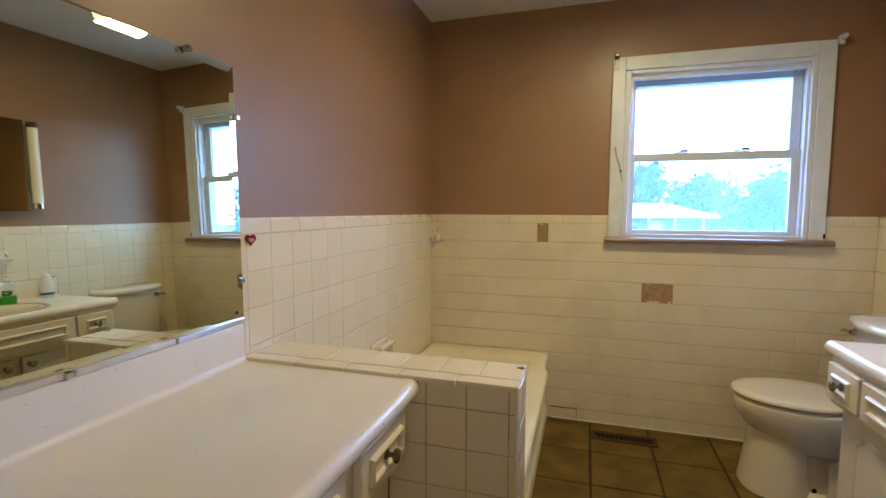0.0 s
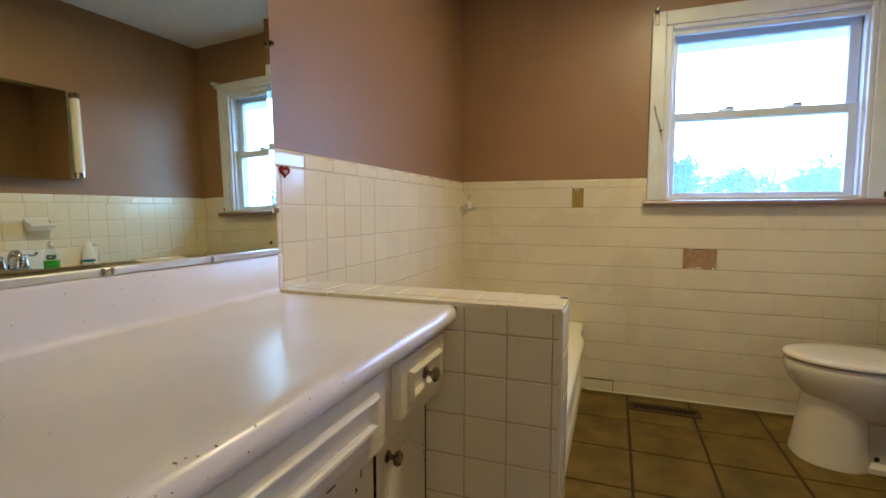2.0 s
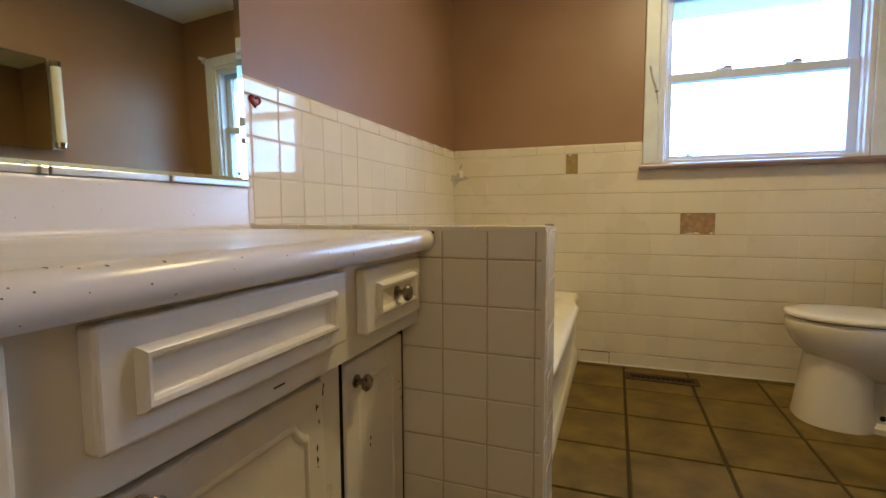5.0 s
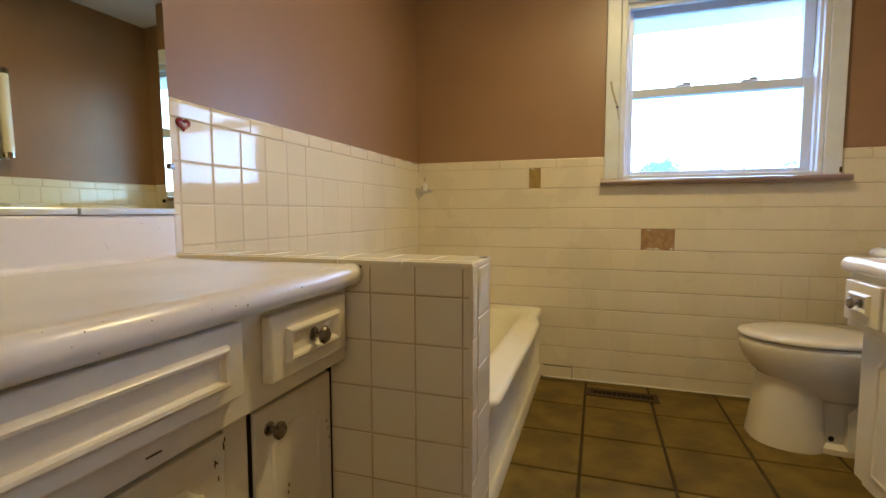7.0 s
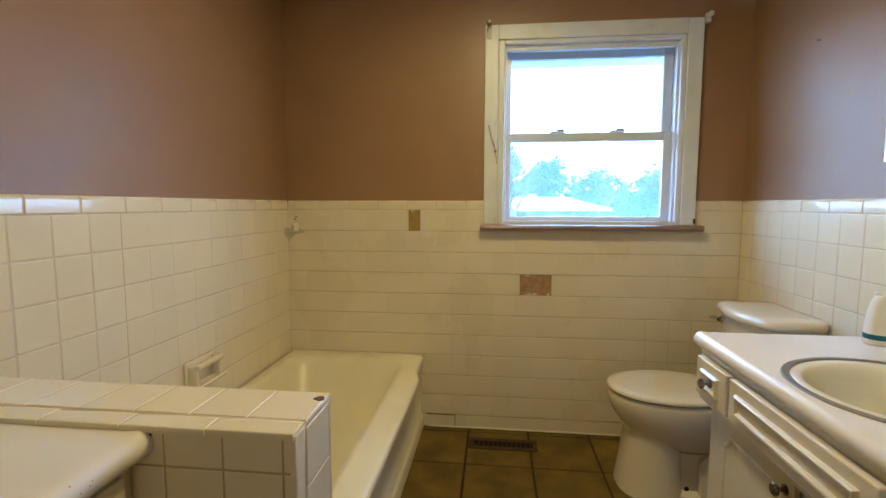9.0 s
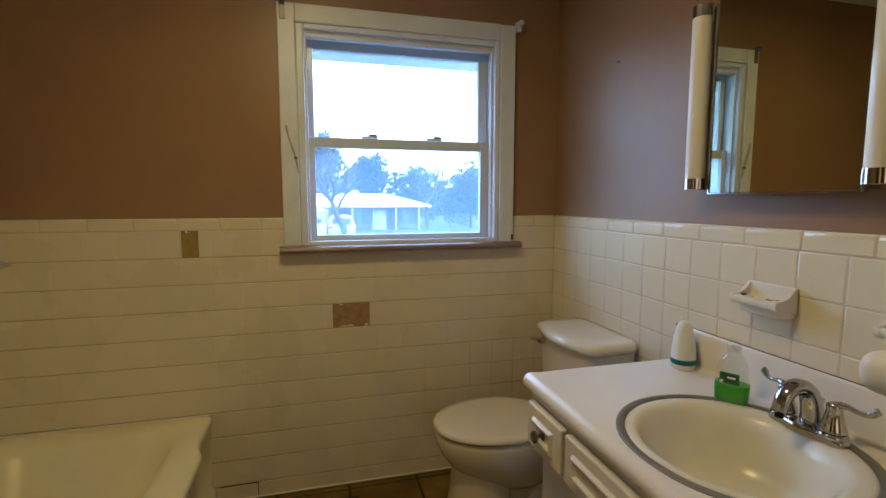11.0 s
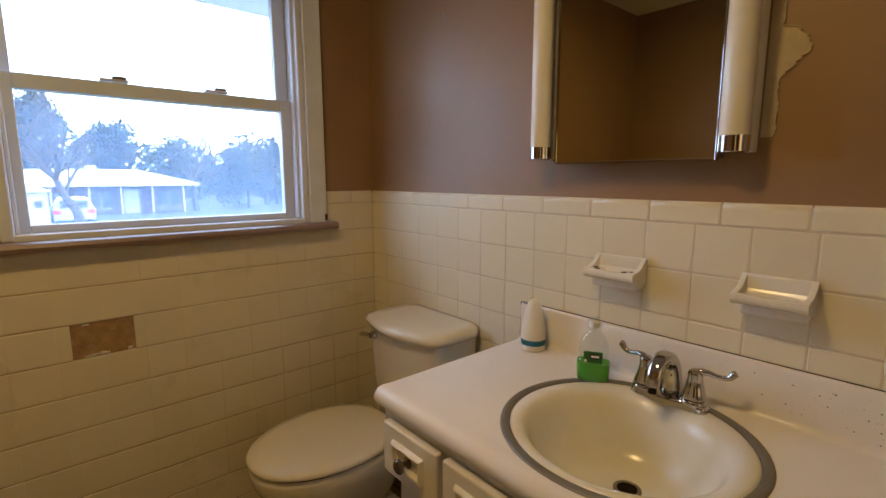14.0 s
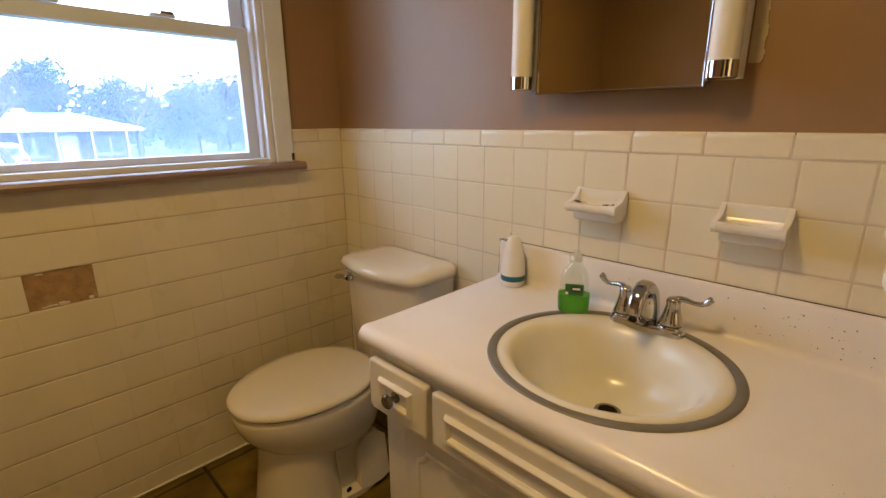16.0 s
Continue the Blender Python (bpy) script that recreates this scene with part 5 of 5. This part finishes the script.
def bare_tree(x, y, height, seed, spread=1.0, limbs=5, depth=5):
    rnd = random.Random(seed)
    tree = thing("bare_tree", x, y, GZ, "leafless winter tree with fine branches", "tree", "bare trees across the street")
    trunk, twigs = bmesh.new(), bmesh.new()

    def grow(p, d, length, r, level):
        pts, q = [p], Vector(p)
        dd = Vector(d)
        for i in range(3):
            dd = (dd + Vector((rnd.gauss(0, 0.14), rnd.gauss(0, 0.14), rnd.gauss(0.05, 0.08)))).normalized()
            q = q + dd * length / 3
            pts.append(Vector(q))
        tube(pts, [r, r * 0.88, r * 0.76, r * 0.62], 6 if level < 2 else 4, trunk if level < 2 else twigs)
        if level >= depth:
            return
        for i in range(limbs if level == 0 else 3):
            k = rnd.choice((1, 2, 3, 3)) if level else rnd.choice((2, 3, 3))
            a = rnd.uniform(0, 2 * math.pi)
            side = Vector((math.cos(a), math.sin(a), rnd.uniform(0.0, 0.5)))
            grow(pts[k], (dd * rnd.uniform(0.5, 1.0) + side * rnd.uniform(0.5, 1.0) * spread).normalized(), length * rnd.uniform(0.58, 0.8), max(r * rnd.uniform(0.45, 0.62), 0.012), level + 1)

    grow(Vector((x, y, GZ - 0.05)), Vector((0, 0, 1)), height * 0.33, height * 0.028, 0)
    part("trunk", trunk, BARK, tree, smooth=60)
    part("branches", twigs, BARK, tree)
    return tree


def leafy_tree(x, y, height, width, seed, mat, name, label, count=2600, cone=0.5, leaf=0.16):
    rnd = random.Random(seed)
    tree = thing(name, x, y, GZ, label, "tree", "evergreens across the street")
    part("trunk", tube([(x, y, GZ - 0.05), (x, y, GZ + height * 0.5), (x, y, GZ + height * 0.9)], [height * 0.03, height * 0.02, 0.02], 8), BARK, tree, smooth=60)
    clumps = []
    for i in range(34):
        h = rnd.random() ** 0.9
        r = width * (1 - h) ** cone * rnd.uniform(0.35, 1.0)
        a = rnd.uniform(0, 2 * math.pi)
        clumps.append((Vector((x + r * math.cos(a), y + r * math.sin(a), GZ + height * (0.10 + 0.86 * h))), width * rnd.uniform(0.18, 0.36)))
    verts, faces = [], []
    for i in range(count):
        c, s = clumps[i % len(clumps)]
        p = c + Vector((rnd.gauss(0, s * 0.6), rnd.gauss(0, s * 0.6), rnd.gauss(0, s * 0.55)))
        u = Vector((rnd.gauss(0, 1), rnd.gauss(0, 1), rnd.gauss(0, 1))).normalized()
        v = u.orthogonal().normalized()
        k = leaf * rnd.uniform(0.6, 1.5)
        n0 = len(verts)
        verts += [p - u * k, p + v * k * 0.5, p + u * k, p - v * k * 0.5]
        faces.append((n0, n0 + 1, n0 + 2, n0 + 3))
    mesh = bpy.data.meshes.new("crown")
    mesh.from_pydata([tuple(q) for q in verts], [], faces)
    mesh.materials.append(mat)
    crown = new("crown", mesh)
    crown.parent = tree
    crown.matrix_parent_inverse = tree.matrix_basis.inverted()
    return tree


bare_tree(1.9, 30.5, 8.0, 5, 1.0, 6)
bare_tree(9.4, 40.0, 7.6, 9, 1.1, 6)
bare_tree(16.2, 44.0, 9.0, 21, 1.0, 5)
bare_tree(7.0, 52.0, 9.5, 33, 1.1, 5)
leafy_tree(0.7, 46.0, 8.4, 2.6, 1, NEEDLES, "evergreen_tree", "tall dark evergreen beside the pale roof", 11000, 0.45, 0.17)
leafy_tree(5.6, 50.0, 6.7, 2.5, 2, NEEDLES, "evergreen_tree", "broad dark evergreen behind the pale roof", 5200, 0.5, 0.17)
leafy_tree(13.6, 41.0, 4.9, 2.3, 3, SHRUB, "round_shrub", "rounded olive shrub beside the house", 5200, 0.35, 0.13)
leafy_tree(17.5, 45.0, 5.5, 3.0, 4, SHRUB, "round_shrub", "rounded olive shrub at the lawn edge", 5200, 0.35, 0.14)
leafy_tree(10.9, 52.0, 6.0, 3.2, 6, SHRUB, "evergreen_tree", "hazy grey-green tree behind the lawn", 4200)


# a far line of woods
wood_dice = random.Random(40)
verts, faces = [], []
for i in range(15000):
    x = wood_dice.uniform(-25, 75)
    y = wood_dice.uniform(78, 90)
    top = 8.0 + 1.6 * math.sin(x * 0.23) + 1.1 * math.sin(x * 0.71 + 1) + 0.6 * math.sin(x * 1.9)
    z = GZ + wood_dice.random() ** 1.2 * top
    p = Vector((x, y, z))
    u = Vector((wood_dice.gauss(0, 1), wood_dice.gauss(0, 0.4), wood_dice.gauss(0, 1))).normalized()
    v = u.orthogonal().normalized()
    k = wood_dice.uniform(0.3, 0.8)
    n0 = len(verts)
    verts += [p - u * k, p + v * k * 0.5, p + u * k, p - v * k * 0.5]
    faces.append((n0, n0 + 1, n0 + 2, n0 + 3))
mesh = bpy.data.meshes.new("far_woods")
mesh.from_pydata([tuple(q) for q in verts], [], faces)
mesh.materials.append(NEEDLES)
tagged(new("far_woods", mesh), "distant hazy line of winter woods", "trees", kind="stuff")

# ---- tiles on walls and floor ----
grout_holes = HOLES + [(0.142, 1.154, 1.083, 1.3)]
bm = bmesh.new()
for a, b, c, d in cells_minus(XL, XR, 0, CAP_TOP - 0.006, grout_holes):
    rbox(a, b, YB + 0.0012, YB + 0.009, c, d, 0, bm=bm)
part("grout", bm, GROUT, wall_north)
part("grout", rbox(XL - 0.009, XL - 0.0012, 1.0895, YB + 0.0012, 0, CAP_TOP - 0.006, 0), GROUT, wall_west)
part("grout", rbox(XR + 0.0012, XR + 0.009, YF, YB + 0.0012, 0, CAP_TOP - 0.006, 0), GROUT, wall_east)
for i, (a, b, c, d) in enumerate(HOLES):
    hole = part("bare_patch", rbox(a + 0.001, b - 0.001, YB + 0.006, YB + 0.0085, c + 0.001, d - 0.001, 0), (PLASTER, OLD_GLUE)[i], wall_north, "bare plaster where a tile is missing")
    chunk = bmesh.new()
    d2 = random.Random(i + 2)
    for k in range((9, 2)[i]):
        u, w = d2.uniform(a + 0.004, b - 0.012), d2.choice((c + 0.003, c + 0.003, d - 0.009))
        rbox(u, u + d2.uniform(0.006, 0.02), YB + 0.002, YB + 0.0065, w, w + d2.uniform(0.003, 0.010), 0.001, 1, chunk)
    part("mortar_remnant", chunk, CAULK, hole)

# Thin brown strips paint the shade below the tile edges.
bm = bmesh.new()
for w0, w1 in ROWS_Z[:-1]:
    for a, b in cut_spans(XL, XR, w0 - 0.02, w0 + 0.02, [HOLES[0], HOLES[1], (0.128, 1.184, 1.0, 1.1)]):
        rbox(a, b, YB + 0.0004, YB + 0.0016, w0 - 0.0007, w0 + 0.0007, 0, bm=bm)
part("joint_shade", bm, JOINT_SHADE, wall_north, "brown strips painting the shade in the level joints")
window_hole = [(0.142, 1.154, 1.060, 1.30)]
tiled(wall_north, plane_north, XL, XR, 0.732, 0.20, ROWS_Z, HOLES + window_hole, tight=lambda u, w: not (u > 0.9 and w < 0.62), mat=DULL_SHADED_TILE)
west_rows = [r for r in ROWS_Z if r[1] > 0.395]
west_rows[-1] = (max(west_rows[-1][0], 0.392), west_rows[-1][1])
tiled(wall_west, plane_west, 1.0895, YB, 1.1175, 1.227, west_rows, [], tight=lambda u, w: u > 1.66)
tiled(wall_east, plane_east, 0.35, YB, 1.595, 1.589, ROWS_Z, [], lambda u, w: u < RY1 - 0.03 and w < 0.80)
part("caulk", rbox(-0.15, XR, YB - 0.006, YB + 0.001, 0.0, 0.007, 0.002), CAULK, wall_north, "white caulk line at the floor")
part("loose_tile_gap", rbox(-0.155, 0.0, YB - 0.0012, YB - 0.0004, ROWS_Z[9][0] - 0.0035, ROWS_Z[9][0] - 0.0005, 0), GAP_SHADE_AND_BLACK, wall_north)
part("loose_tile_gap", rbox(-0.0035, -0.0008, YB - 0.0012, YB - 0.0004, 0.006, ROWS_Z[9][0] - 0.003, 0), GAP_SHADE_AND_BLACK, wall_north)

# half wall tiles
prow = [(0.741 - 0.1048 * (k + 1), 0.741 - 0.1048 * k) for k in range(8)]
prow = [(0.741, PZ - 0.006)] + [(max(a, 0), b) for a, b in prow if b > 0]
for w0, w1 in prow:
    x = -0.142
    while x > -0.60:
        lay(pony_wall, plane_pony_front, max(x - 0.1045, -0.60), x, w0, w1, TILE)
        x -= 0.1045
    lay(pony_wall, plane_pony_back, -0.55, PX - 0.006, w0, w1, TILE)
z = PZ - 0.004
while z > 0.0:
    lay(pony_wall, plane_pony_end, PY0 - 0.001, PY0 + 0.046, max(z - 0.153, 0), z, TILE, "edge_tile", 0.0008, 0.010, True, 1)
    z -= 0.153
z = PZ - 0.012
while z > 0.0:
    lay(pony_wall, plane_pony_end, PY0 + 0.046, PY1 - 0.012, max(z - 0.108, 0), z, TILE)
    z -= 0.108
for w0, w1 in prow:
    lay(pony_wall, plane_pony_front, -0.142, PX + 0.001, w0, w1, TILE, "edge_tile")
x = PX
while x > XL:
    lay(pony_wall, plane_pony_top, max(x - 0.153, XL), x, PY0 - 0.006, PY0 + 0.048, TILE, "edge_tile", 0.001, 0.012, True, 0)
    x -= 0.153
x = PX
while x > XL:
    lay(pony_wall, plane_pony_top, max(x - 0.108, XL), x, PY0 + 0.048, PY1 + 0.002, TILE)
    x -= 0.108
part("chip", loft([[Vector((PX - 0.010 + a * k, PY1 - 0.030 + b * k, PZ + h)) for a, b in ((-0.013, -0.004), (-0.007, 0.008), (0.003, 0.010), (0.008, 0.003), (0.009, -0.008), (0.001, -0.012), (-0.006, -0.008))] for k, h in ((1.0, 0.0002), (0.9, 0.0016), (0.4, 0.0020))]), CHIP_AND_SHADE, pony_wall, "dark chip at the tile corner")

# floor tiles
FT = 0.307
kx = math.floor((XL - 0.073) / FT)
while 0.073 + kx * FT < XR:
    ky = math.floor((YF - 1.828) / FT)
    while 1.828 + ky * FT < YB:
        a, b = max(XL, 0.073 + kx * FT), min(XR, 0.073 + (kx + 1) * FT)
        c, d = max(YF, 1.828 + ky * FT), min(YB, 1.828 + (ky + 1) * FT)
        lay(floor, plane_floor, a + 0.0045, b - 0.0045, c + 0.0045, d - 0.0045, FLOOR_TILE, "floor_tile", 0.0, 0.008)
        ky += 1
    kx += 1
